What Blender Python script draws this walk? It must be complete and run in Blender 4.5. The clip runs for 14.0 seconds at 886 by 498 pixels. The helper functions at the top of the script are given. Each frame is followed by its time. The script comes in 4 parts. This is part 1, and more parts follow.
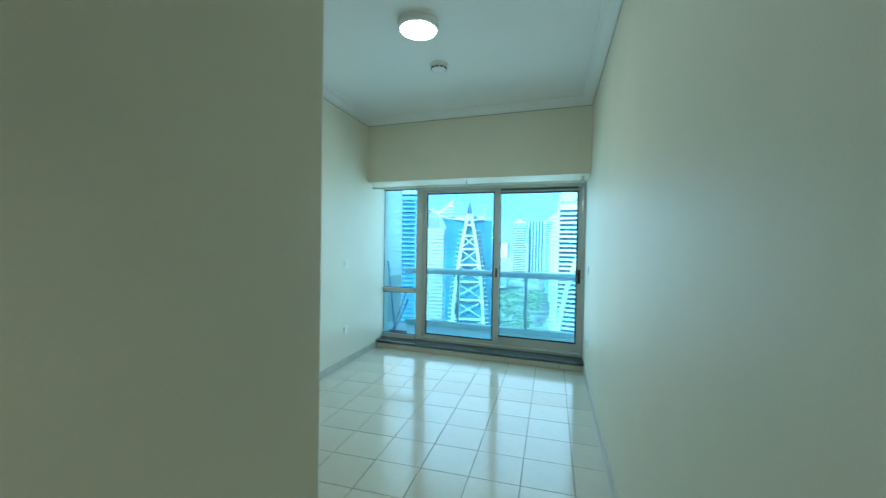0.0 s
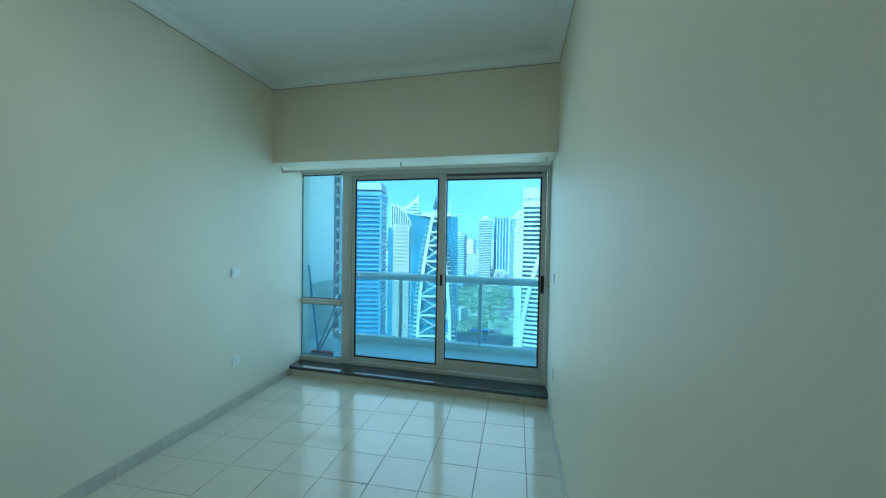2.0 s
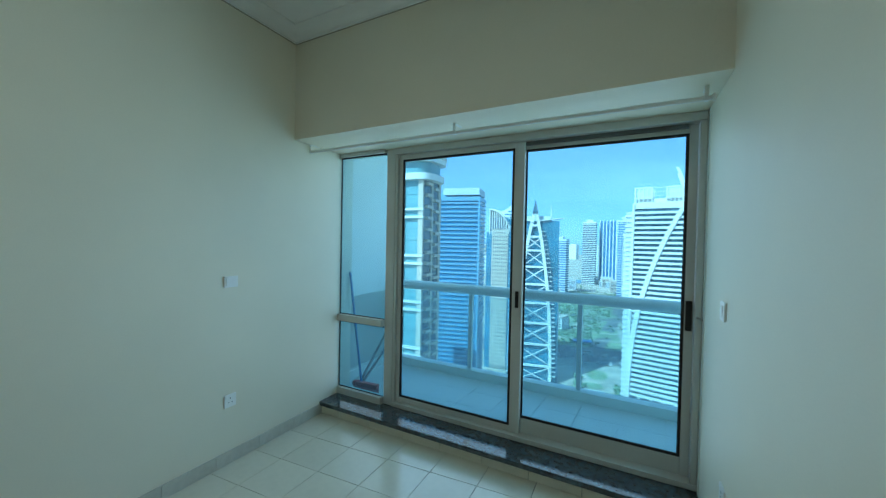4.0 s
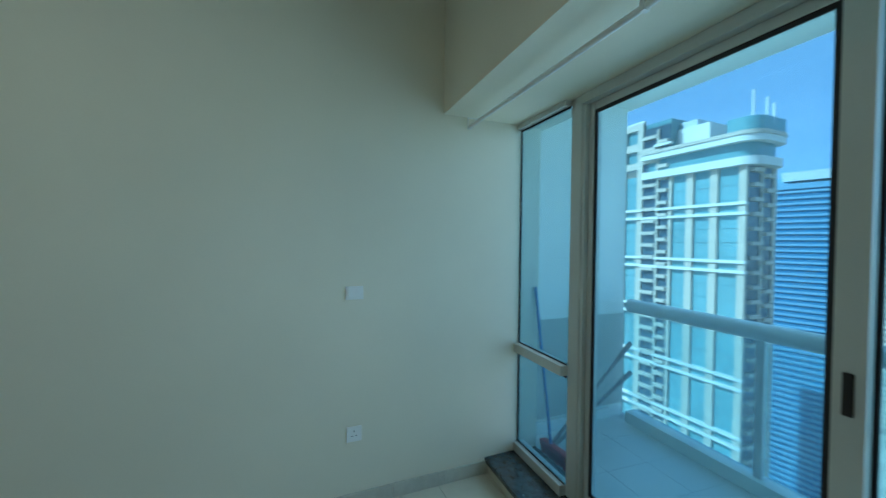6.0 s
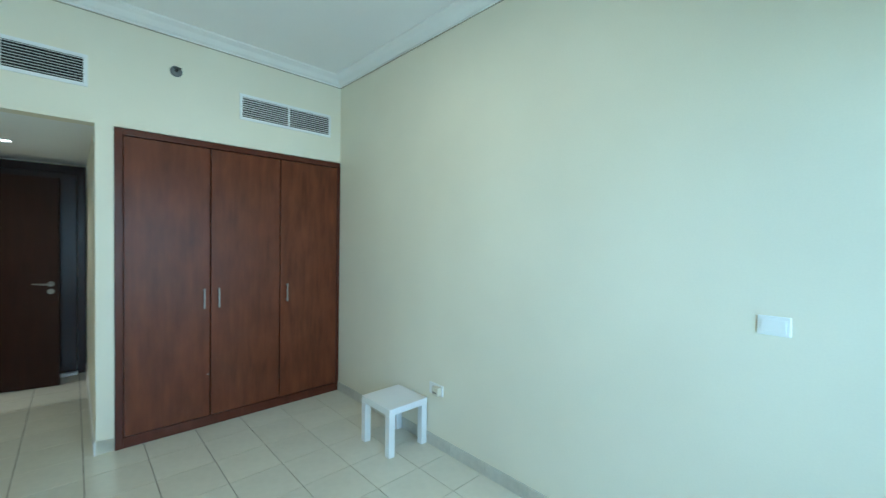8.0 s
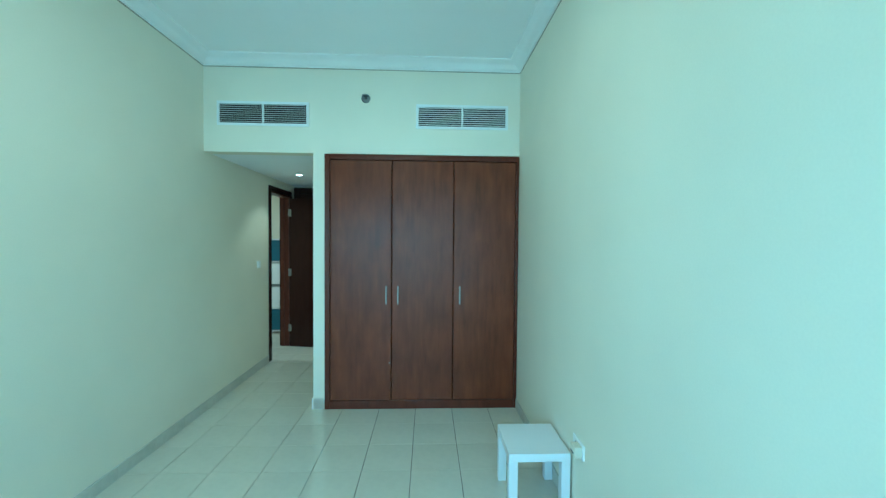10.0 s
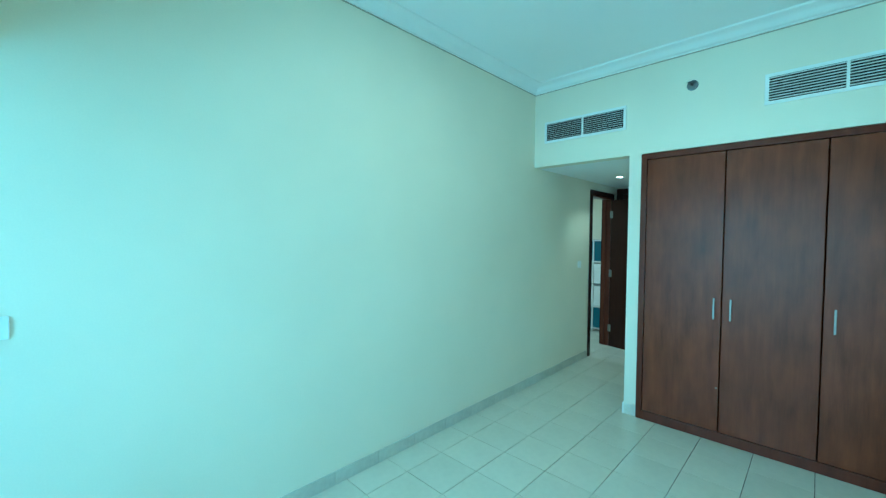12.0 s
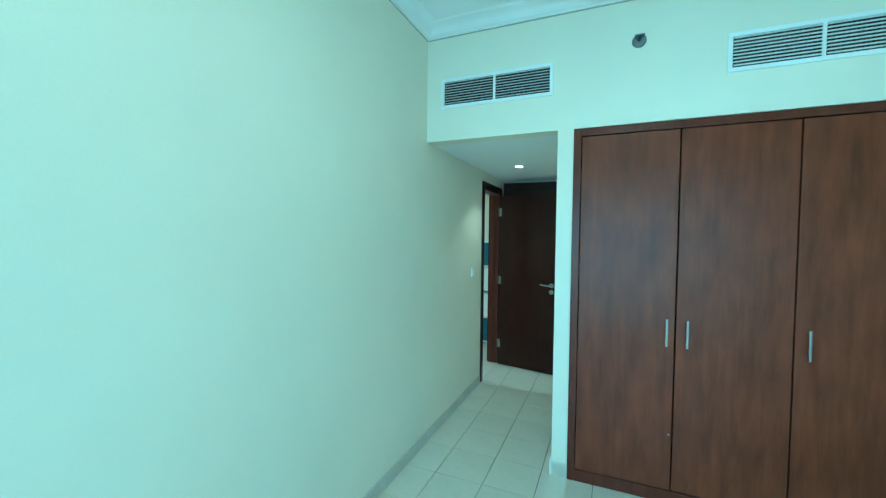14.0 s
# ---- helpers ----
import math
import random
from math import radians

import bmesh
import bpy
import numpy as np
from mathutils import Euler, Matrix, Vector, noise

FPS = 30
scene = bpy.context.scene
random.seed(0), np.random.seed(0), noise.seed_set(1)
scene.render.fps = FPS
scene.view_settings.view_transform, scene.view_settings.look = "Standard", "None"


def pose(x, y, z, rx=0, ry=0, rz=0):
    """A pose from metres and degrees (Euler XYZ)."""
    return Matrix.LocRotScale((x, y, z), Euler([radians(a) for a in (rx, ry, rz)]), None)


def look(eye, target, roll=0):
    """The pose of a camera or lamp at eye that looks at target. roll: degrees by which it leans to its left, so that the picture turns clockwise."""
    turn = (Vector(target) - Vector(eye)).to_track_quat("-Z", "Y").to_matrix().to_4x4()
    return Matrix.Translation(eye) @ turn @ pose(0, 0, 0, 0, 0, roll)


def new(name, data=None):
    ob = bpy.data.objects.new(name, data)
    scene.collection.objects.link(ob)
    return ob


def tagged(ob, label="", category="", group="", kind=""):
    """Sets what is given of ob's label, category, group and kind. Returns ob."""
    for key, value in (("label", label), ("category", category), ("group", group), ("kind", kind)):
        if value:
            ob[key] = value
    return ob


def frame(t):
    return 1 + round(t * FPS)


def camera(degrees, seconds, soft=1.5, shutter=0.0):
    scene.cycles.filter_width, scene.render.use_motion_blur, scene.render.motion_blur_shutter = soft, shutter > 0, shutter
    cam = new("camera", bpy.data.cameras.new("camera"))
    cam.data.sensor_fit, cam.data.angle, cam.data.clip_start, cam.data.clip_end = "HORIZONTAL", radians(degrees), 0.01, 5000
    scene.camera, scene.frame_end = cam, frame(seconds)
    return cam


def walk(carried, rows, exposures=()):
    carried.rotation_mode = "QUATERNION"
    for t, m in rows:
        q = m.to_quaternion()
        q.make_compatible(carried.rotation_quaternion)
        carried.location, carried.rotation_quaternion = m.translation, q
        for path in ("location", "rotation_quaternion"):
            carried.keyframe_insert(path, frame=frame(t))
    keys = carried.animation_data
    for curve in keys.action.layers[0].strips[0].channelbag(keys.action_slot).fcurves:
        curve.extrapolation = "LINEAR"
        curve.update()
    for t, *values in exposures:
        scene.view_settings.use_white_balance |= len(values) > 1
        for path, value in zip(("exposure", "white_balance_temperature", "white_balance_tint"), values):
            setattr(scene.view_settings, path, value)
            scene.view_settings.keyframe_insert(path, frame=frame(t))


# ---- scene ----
cam = camera(97.3, 14.0, soft=1.3, shutter=0.25)
PATH = [
    (0, (2.404, -0.853, 1.52), (1.866, 1.073, 1.484), 1.0),
    (0.5, (2.403, -0.653, 1.544), (2.186, 1.335, 1.504), 1.1),
    (1, (2.462, -0.361, 1.498), (2.276, 1.63, 1.475), 1.0),
    (1.5, (2.435, -0.059, 1.504), (2.155, 1.92, 1.466), 0.9),
    (2, (2.476, 0.3, 1.557), (2.106, 2.265, 1.505), 1.0),
    (2.5, (2.395, 0.594, 1.534), (1.96, 2.546, 1.495), 0.7),
    (2.7, (2.396, 0.728, 1.531), (1.885, 2.662, 1.502), 1.0),
    (4.8, (2.372, 2.218, 1.521), (1.254, 3.876, 1.475), 0.9),
    (5, (2.348, 2.368, 1.532), (1.133, 3.957, 1.488), 1.0),
    (5.5, (2.281, 2.679, 1.532), (0.791, 4.012, 1.484), 0.9),
    (6, (2.206, 2.959, 1.525), (0.377, 3.766, 1.483), 0.6),
    (6.5, (2.165, 3.256, 1.538), (0.171, 3.398, 1.484), 0.3),
    (7, (2.113, 3.365, 1.518), (0.159, 2.942, 1.493), 0.7),
    (7.2, (2.099, 3.384, 1.517), (0.207, 2.736, 1.491), 0.7),
    (7.5, (2.058, 3.522, 1.546), (0.346, 2.489, 1.506), 0.9),
    (7.8, (2.015, 3.572, 1.56), (0.505, 2.262, 1.513), 0.9),
    (8, (1.958, 3.594, 1.534), (0.582, 2.143, 1.492), 0.9),
    (8.2, (1.82, 3.629, 1.529), (0.605, 2.041, 1.482), 0.7),
    (10.3, (0.724, 3.526, 1.561), (0.843, 1.53, 1.508), 0.5),
    (10.5, (0.665, 3.548, 1.572), (0.944, 1.568, 1.511), 0.5),
    (11, (0.569, 3.625, 1.606), (1.436, 1.825, 1.527), 0.4),
    (11.5, (0.533, 3.684, 1.598), (1.807, 2.144, 1.527), 0.0),
    (12, (0.622, 3.627, 1.593), (2.011, 2.19, 1.521), 0.4),
    (12.5, (0.843, 3.511, 1.58), (2.065, 1.93, 1.515), 0.8),
    (13, (1.059, 3.315, 1.607), (2.04, 1.575, 1.513), 0.6),
    (13.5, (1.277, 2.999, 1.593), (2.145, 1.199, 1.512), 0.7),
    (14, (1.522, 2.668, 1.607), (2.307, 0.829, 1.537), 0.6),
]
walk(cam, [(t, look(eye, target, roll)) for t, eye, target, roll in PATH],
     exposures=[(0, 2.58, 5230, -10), (1.5, 2.2, 5130, -11), (2.7, 1.95, 5100, -9), (4.8, 1.68, 5600, 1), (5.4, 1.58, 5500, 1), (6.3, 1.58, 5350, -1), (7.0, 2.32, 5350, 0), (7.5, 2.80, 5350, 0), (8.2, 3.15, 5350, 0),
                (10.3, 3.23, 4350, -28), (11.0, 3.23, 4300, -29), (12.0, 3.3, 4050, -34), (13.2, 3.40, 4120, -32), (14, 3.50, 4150, -31)])

# ---- world, sun, lamps ----
world = bpy.data.worlds.new("sky")
scene.world = world
world.use_nodes = True
wn = world.node_tree
sky = wn.nodes.new("ShaderNodeTexSky")
sky.sky_type = "NISHITA"
sky.sun_disc = False
SUN = Vector((-0.35, -0.72, 0.80)).normalized()
sky.sun_elevation = math.asin(SUN.z)
sky.sun_rotation = math.atan2(SUN.x, SUN.y)
sky.air_density, sky.dust_density, sky.ozone_density = 0.55, 0.6, 3.0
wn.nodes["Background"].inputs["Strength"].default_value = 0.15
cloud, coord, veil = wn.nodes.new("ShaderNodeTexNoise"), wn.nodes.new("ShaderNodeTexCoord"), wn.nodes.new("ShaderNodeMix")
squash, amount = wn.nodes.new("ShaderNodeMapping"), wn.nodes.new("ShaderNodeMapRange")
squash.inputs["Scale"].default_value = (1.0, 1.0, 3.5)
cloud.inputs["Scale"].default_value, cloud.inputs["Detail"].default_value, cloud.inputs["Distortion"].default_value = 3.0, 7, 0.5
amount.inputs["From Min"].default_value, amount.inputs["From Max"].default_value, amount.inputs["To Max"].default_value = 0.46, 0.80, 0.16
veil.data_type = "RGBA"
haze = wn.nodes.new("ShaderNodeMix")
haze.data_type = "RGBA"
haze.inputs[0].default_value = 0.75
haze.inputs[7].default_value = (1.05, 1.42, 1.95, 1)       # even summer haze
veil.inputs[7].default_value = (4.6, 5.0, 5.4, 1)      # thin high cloud over the whole sky
wn.links.new(coord.outputs["Generated"], squash.inputs["Vector"])
wn.links.new(squash.outputs["Vector"], cloud.inputs["Vector"])
wn.links.new(cloud.outputs["Fac"], amount.inputs["Value"])
wn.links.new(amount.outputs[0], veil.inputs[0])
wn.links.new(sky.outputs["Color"], haze.inputs[6])
wn.links.new(haze.outputs[2], veil.inputs[6])
wn.links.new(veil.outputs[2], wn.nodes["Background"].inputs["Color"])


def lamp(name, kind, m, power, color, **more):
    data = bpy.data.lights.new(name, kind)
    data.energy, data.color = power, color
    for key, value in more.items():
        if key == "size":
            data.size = value
        if key == "angle":
            data.angle = value
        if key == "disk":
            data.shape, data.size = "DISK", value
        if key == "spot":
            data.spot_size, data.spot_blend, data.shadow_soft_size = value, 0.6, 0.03
    ob = new(name, data)
    ob.matrix_world = m
    return ob


lamp("sun", "SUN", look(SUN * 50, (0, 0, 0)), 3.1, (1.0, 0.95, 0.86), angle=radians(0.53))
LAMP_AT = (1.42, 1.89)
DAYLIGHT = 0.51                      # watts for each square metre of glass
lamp("ceiling_lamp_light", "AREA", pose(LAMP_AT[0], LAMP_AT[1], 3.058), 1.0, (1.0, 0.93, 0.76), disk=0.26)
# the sky's light, one lamp in each glazed opening of the window side
SIDE = Matrix.Translation((0, 4.5, 0)) @ Matrix.Rotation(math.atan(-0.0780), 4, "Z")
for x0, x1, y, z0, z1 in ((0.02, 0.505, 0.002, 0.18, 2.26), (0.67, 1.64, 0.022, 0.20, 2.20), (1.735, 2.69, 0.068, 0.26, 2.20)):
    day = lamp("window_daylight", "AREA", SIDE @ pose((x0 + x1) / 2, y, (z0 + z1) / 2, 90, 0, 180), DAYLIGHT * (x1 - x0) * (z1 - z0), (0.87, 0.965, 1.0))
    day.data.spread = radians(130)       # the balcony above cuts off the steep light
    day.data.shape, day.data.size, day.data.size_y = "RECTANGLE", x1 - x0, z1 - z0
# fill lamp added at the railing to brighten the balcony in the sky's stead
over = lamp("balcony_fill", "AREA", SIDE @ pose(1.9, 1.19, 1.80, 90, 0, 180), 2.6, (0.84, 0.95, 1.0))
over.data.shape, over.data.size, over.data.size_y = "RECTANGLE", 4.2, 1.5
lamp("downlight_light", "SPOT", pose(2.365, -1.21, 2.293), 2.2, (1.0, 0.9, 0.72), spot=radians(110))
# added light, out of sight, to brighten the hall behind the open door
lamp("hall_fill_light", "AREA", pose(4.2, -1.6, 2.49), 2.5, (1.0, 0.97, 0.9), disk=0.25)


# ---- materials ----
def mat(name, color, rough=0.5, metal=0.0, vary=0.06, scale=3.0, grain=60.0, bump=0.0, spec=0.5, color2=None, stretch=None, per_piece=0.0, coat=0.0):
    """A paint, stone or plastic: base colour varied at a large and a small scale, with a fine relief."""
    m = bpy.data.materials.new(name)
    m.use_nodes = True
    nt = m.node_tree
    b = nt.nodes["Principled BSDF"]
    b.inputs["Metallic"].default_value = metal
    b.inputs["Specular IOR Level"].default_value = spec
    b.inputs["Coat Weight"].default_value = coat
    tc = nt.nodes.new("ShaderNodeTexCoord")
    mp = nt.nodes.new("ShaderNodeMapping")
    if stretch:
        mp.inputs["Scale"].default_value = stretch
    nt.links.new(tc.outputs["Object"], mp.inputs["Vector"])
    big = nt.nodes.new("ShaderNodeTexNoise")
    big.inputs["Scale"].default_value, big.inputs["Detail"].default_value = scale, 5
    small = nt.nodes.new("ShaderNodeTexNoise")
    small.inputs["Scale"].default_value, small.inputs["Detail"].default_value = grain, 3
    for n in (big, small):
        nt.links.new(mp.outputs["Vector"], n.inputs["Vector"])
    add = nt.nodes.new("ShaderNodeMath")
    add.operation = "MULTIPLY_ADD"
    add.inputs[1].default_value = 0.35
    nt.links.new(small.outputs["Fac"], add.inputs[0])
    nt.links.new(big.outputs["Fac"], add.inputs[2])
    last = add
    if per_piece:
        info = nt.nodes.new("ShaderNodeObjectInfo")
        extra = nt.nodes.new("ShaderNodeMath")
        extra.operation = "MULTIPLY_ADD"
        extra.inputs[1].default_value = per_piece
        nt.links.new(info.outputs["Random"], extra.inputs[0])
        nt.links.new(add.outputs[0], extra.inputs[2])
        last = extra
    ramp = nt.nodes.new("ShaderNodeMapRange")
    ramp.inputs["From Min"].default_value, ramp.inputs["From Max"].default_value = 0.40, 0.95 + per_piece
    nt.links.new(last.outputs[0], ramp.inputs["Value"])
    mix = nt.nodes.new("ShaderNodeMix")
    mix.data_type = "RGBA"
    dark = color2 or tuple(c * (1 - 2 * vary) for c in color)
    light = color if color2 else tuple(min(1, c * (1 + vary)) for c in color)
    mix.inputs[6].default_value, mix.inputs[7].default_value = (*dark, 1), (*light, 1)
    nt.links.new(ramp.outputs[0], mix.inputs[0])
    nt.links.new(mix.outputs[2], b.inputs["Base Color"])
    r = nt.nodes.new("ShaderNodeMapRange")
    r.inputs["To Min"].default_value, r.inputs["To Max"].default_value = max(0.02, rough * 0.8), min(1, rough * 1.2)
    nt.links.new(big.outputs["Fac"], r.inputs["Value"])
    nt.links.new(r.outputs[0], b.inputs["Roughness"])
    if bump:
        bp = nt.nodes.new("ShaderNodeBump")
        bp.inputs["Strength"].default_value, bp.inputs["Distance"].default_value = bump, 0.004
        nt.links.new(small.outputs["Fac"], bp.inputs["Height"])
        nt.links.new(bp.outputs["Normal"], b.inputs["Normal"])
    return m


def wood_mat(name, light, dark, rough, figure=1.0):
    """Stained veneer: long vertical grain, blotchy figure that differs from piece to piece, fine pores."""
    m = bpy.data.materials.new(name)
    m.use_nodes = True
    nt = m.node_tree
    b = nt.nodes["Principled BSDF"]
    b.inputs["Specular IOR Level"].default_value = 0.24
    tc, info = nt.nodes.new("ShaderNodeTexCoord"), nt.nodes.new("ShaderNodeObjectInfo")
    shift = nt.nodes.new("ShaderNodeVectorMath")
    shift.operation = "MULTIPLY_ADD"
    shift.inputs[1].default_value = (7.0, 3.0, 11.0)
    nt.links.new(info.outputs["Random"], shift.inputs[0])
    nt.links.new(tc.outputs["Object"], shift.inputs[2])

    def layer(stretch, scale, detail, lo, hi, distort=0.0):
        mp, no, mr = nt.nodes.new("ShaderNodeMapping"), nt.nodes.new("ShaderNodeTexNoise"), nt.nodes.new("ShaderNodeMapRange")
        mp.inputs["Scale"].default_value = stretch
        no.inputs["Scale"].default_value, no.inputs["Detail"].default_value, no.inputs["Distortion"].default_value = scale, detail, distort
        mr.inputs["From Min"].default_value, mr.inputs["From Max"].default_value = lo, hi
        nt.links.new(shift.outputs[0], mp.inputs["Vector"])
        nt.links.new(mp.outputs["Vector"], no.inputs["Vector"])
        nt.links.new(no.outputs["Fac"], mr.inputs["Value"])
        return mr

    blotch = layer((1.7, 1.7, 0.55), 7, 8, 0.26, 0.74, 0.15)
    grain = layer((1.0, 1.0, 0.10), 26, 5, 0.34, 0.68)
    pores = layer((1.0, 1.0, 0.05), 190, 2, 0.40, 0.62)
    a, c = nt.nodes.new("ShaderNodeMath"), nt.nodes.new("ShaderNodeMath")
    a.operation = c.operation = "MULTIPLY_ADD"
    a.inputs[1].default_value, c.inputs[1].default_value = 0.46 * figure, 0.26
    c.inputs[2].default_value = 0.0
    nt.links.new(blotch.outputs[0], a.inputs[0])
    nt.links.new(grain.outputs[0], c.inputs[0])
    nt.links.new(c.outputs[0], a.inputs[2])
    d = nt.nodes.new("ShaderNodeMath")
    d.operation = "MULTIPLY_ADD"
    d.inputs[1].default_value = 0.07
    nt.links.new(pores.outputs[0], d.inputs[0])
    nt.links.new(a.outputs[0], d.inputs[2])
    mix = nt.nodes.new("ShaderNodeMix")
    mix.data_type = "RGBA"
    mix.inputs[6].default_value, mix.inputs[7].default_value = (*dark, 1), (*light, 1)
    nt.links.new(d.outputs[0], mix.inputs[0])
    nt.links.new(mix.outputs[2], b.inputs["Base Color"])
    r = nt.nodes.new("ShaderNodeMapRange")
    r.inputs["To Min"].default_value, r.inputs["To Max"].default_value = rough * 0.95, rough * 1.1
    nt.links.new(grain.outputs[0], r.inputs["Value"])
    nt.links.new(r.outputs[0], b.inputs["Roughness"])
    bp = nt.nodes.new("ShaderNodeBump")
    bp.inputs["Strength"].default_value, bp.inputs["Distance"].default_value = 0.03, 0.002
    nt.links.new(blotch.outputs[0], bp.inputs["Height"])
    nt.links.new(bp.outputs["Normal"], b.inputs["Normal"])
    return m


def glass_mat(name, tint, gloss=0.03, haze_veil=0.0):
    m = bpy.data.materials.new(name)
    m.use_nodes = True
    nt = m.node_tree
    nt.nodes.remove(nt.nodes["Principled BSDF"])
    tr, gl = nt.nodes.new("ShaderNodeBsdfTransparent"), nt.nodes.new("ShaderNodeBsdfGlossy")
    tr.inputs["Color"].default_value = (*tint, 1)
    gl.inputs["Roughness"].default_value = gloss
    lw, mx = nt.nodes.new("ShaderNodeLayerWeight"), nt.nodes.new("ShaderNodeMixShader")
    lw.inputs["Blend"].default_value = 0.5
    pw, sc = nt.nodes.new("ShaderNodeMath"), nt.nodes.new("ShaderNodeMath")
    pw.operation, sc.operation = "POWER", "MULTIPLY_ADD"
    pw.inputs[1].default_value = 5.0
    sc.inputs[1].default_value, sc.inputs[2].default_value = 0.9, 0.03
    nt.links.new(lw.outputs["Facing"], pw.inputs[0])
    nt.links.new(pw.outputs[0], sc.inputs[0])
    nt.links.new(sc.outputs[0], mx.inputs[0])
    nt.links.new(tr.outputs[0], mx.inputs[1])
    nt.links.new(gl.outputs[0], mx.inputs[2])
    last = mx
    if haze_veil:
        # pale translucent layer in the glass that stands in for outdoor haze
        film, top = nt.nodes.new("ShaderNodeBsdfTranslucent"), nt.nodes.new("ShaderNodeMixShader")
        film.inputs["Color"].default_value = (0.72, 0.90, 0.97, 1)
        top.inputs[0].default_value = haze_veil
        nt.links.new(mx.outputs[0], top.inputs[1])
        nt.links.new(film.outputs[0], top.inputs[2])
        last = top
    nt.links.new(last.outputs[0], nt.nodes["Material Output"].inputs["Surface"])
    return m


def glow_mat(name, color, power):
    m = bpy.data.materials.new(name)
    m.use_nodes = True
    b = m.node_tree.nodes["Principled BSDF"]
    b.inputs["Base Color"].default_value = (0.9, 0.9, 0.88, 1)
    b.inputs["Emission Color"].default_value = (*color, 1)
    b.inputs["Emission Strength"].default_value = power
    return m


PAINT = mat("cream_wall_paint", (0.85, 0.80, 0.65), 0.55, vary=0.035, scale=1.1, grain=140, bump=0.03)
CEIL = mat("white_ceiling_paint", (0.92, 0.92, 0.91), 0.8, vary=0.02, scale=0.9, grain=120, bump=0.05)
CORNICE = mat("white_plaster", (0.90, 0.90, 0.88), 0.7, vary=0.02, scale=4, grain=90)
TILE = mat("cream_ceramic_tile", (0.74, 0.70, 0.58), 0.15, spec=0.6, coat=0.12, vary=0.07, scale=2.2, grain=22, per_piece=0.18)
GROUT = mat("grey_brown_grout", (0.09, 0.081, 0.067), 0.85, vary=0.15, scale=5, grain=80)
LINE = mat("brown_grey_shade_line", (0.48, 0.44, 0.35), 0.8, vary=0.1)
SKIRT = mat("grey_beige_skirting_tile", (0.61, 0.59, 0.51), 0.35, vary=0.10, scale=4, grain=40)
GRANITE = mat("dark_speckled_granite", (0.075, 0.105, 0.12), 0.11, spec=0.9, vary=0.3, scale=30, grain=240, color2=(0.015, 0.018, 0.02))
ALU = mat("champagne_aluminium", (0.64, 0.64, 0.60), 0.34, metal=0.1, vary=0.04, scale=2, grain=200)
GASKET = mat("black_rubber_gasket", (0.02, 0.02, 0.022), 0.6)
TRACK_SHADE = mat("grey_track_shade", (0.16, 0.165, 0.16), 0.5)
VANE = mat("shaded_vent_vane", (0.17, 0.175, 0.17), 0.5)
BLACK = mat("black_plastic", (0.015, 0.014, 0.014), 0.35)
WOOD = wood_mat("red_brown_wood_veneer", (0.228, 0.064, 0.027), (0.072, 0.021, 0.009), 0.31, 1.0)
WOODF = wood_mat("red_brown_wood_frame", (0.15, 0.042, 0.021), (0.065, 0.018, 0.010), 0.30, 0.7)
DARKWOOD = wood_mat("dark_stained_door_wood", (0.038, 0.013, 0.008), (0.021, 0.0075, 0.005), 0.24, 0.6)
STEEL = mat("brushed_steel", (0.32, 0.30, 0.26), 0.42, metal=1.0, vary=0.05, grain=200)
WHITEP = mat("white_plastic", (0.90, 0.90, 0.87), 0.35, vary=0.02)
CREAMP = mat("aged_cream_plastic", (0.70, 0.66, 0.52), 0.4, vary=0.04)
LACQ = mat("white_lacquered_board", (0.84, 0.85, 0.85), 0.32, vary=0.015, grain=90)
VENTW = mat("white_powder_coat", (0.88, 0.89, 0.87), 0.4, vary=0.02)
VENTB = mat("duct_shade_black", (0.012, 0.013, 0.013), 0.9)
RODW = mat("white_painted_metal", (0.86, 0.86, 0.83), 0.35, vary=0.03)
GLASS = glass_mat("blue_tinted_window_glass", (0.63, 0.84, 0.925), haze_veil=0.06)
CLEAR = glass_mat("clear_balcony_glass", (0.84, 0.94, 0.95), haze_veil=0.06)
BALP = mat("pale_balcony_paint", (0.86, 0.89, 0.84), 0.7, vary=0.04, scale=1.6, grain=70, bump=0.1)
BALD = mat("grey_slab_and_wall_shade", (0.46, 0.50, 0.47), 0.7, vary=0.12, scale=2, grain=60, bump=0.1)
BALT = mat("grey_balcony_tile", (0.68, 0.69, 0.66), 0.3, vary=0.06, scale=2, grain=30, per_piece=0.1)
RAILM = mat("pale_blue_grey_metal", (0.62, 0.66, 0.67), 0.35, metal=0.1, vary=0.04)
GLOW = glow_mat("lamp_diffuser", (1.0, 0.95, 0.82), 2.0)
BLUEB = mat("dark_blue_board", (0.035, 0.12, 0.18), 0.4, vary=0.1)
BLUEH = mat("blue_broom_handle", (0.03, 0.20, 0.50), 0.35)
REDB = mat("red_broom_bristle", (0.52, 0.05, 0.06), 0.7, vary=0.25, grain=180)
POLEG = mat("grey_metal_pole", (0.18, 0.20, 0.21), 0.4, metal=0.4)


# ---- builders ----
def box(bm, x0, x1, y0, y1, z0, z1, bevel=0.0):
    r = bmesh.ops.create_cube(bm, size=1.0)
    bmesh.ops.scale(bm, vec=(x1 - x0, y1 - y0, z1 - z0), verts=r["verts"])
    bmesh.ops.translate(bm, vec=((x0 + x1) / 2, (y0 + y1) / 2, (z0 + z1) / 2), verts=r["verts"])
    if bevel:
        es = list({e for v in r["verts"] for e in v.link_edges})
        bmesh.ops.bevel(bm, geom=es, offset=bevel, segments=2, affect="EDGES", profile=0.6)
    return bm


def B(*a, bevel=0.0):
    return box(bmesh.new(), *a, bevel=bevel)


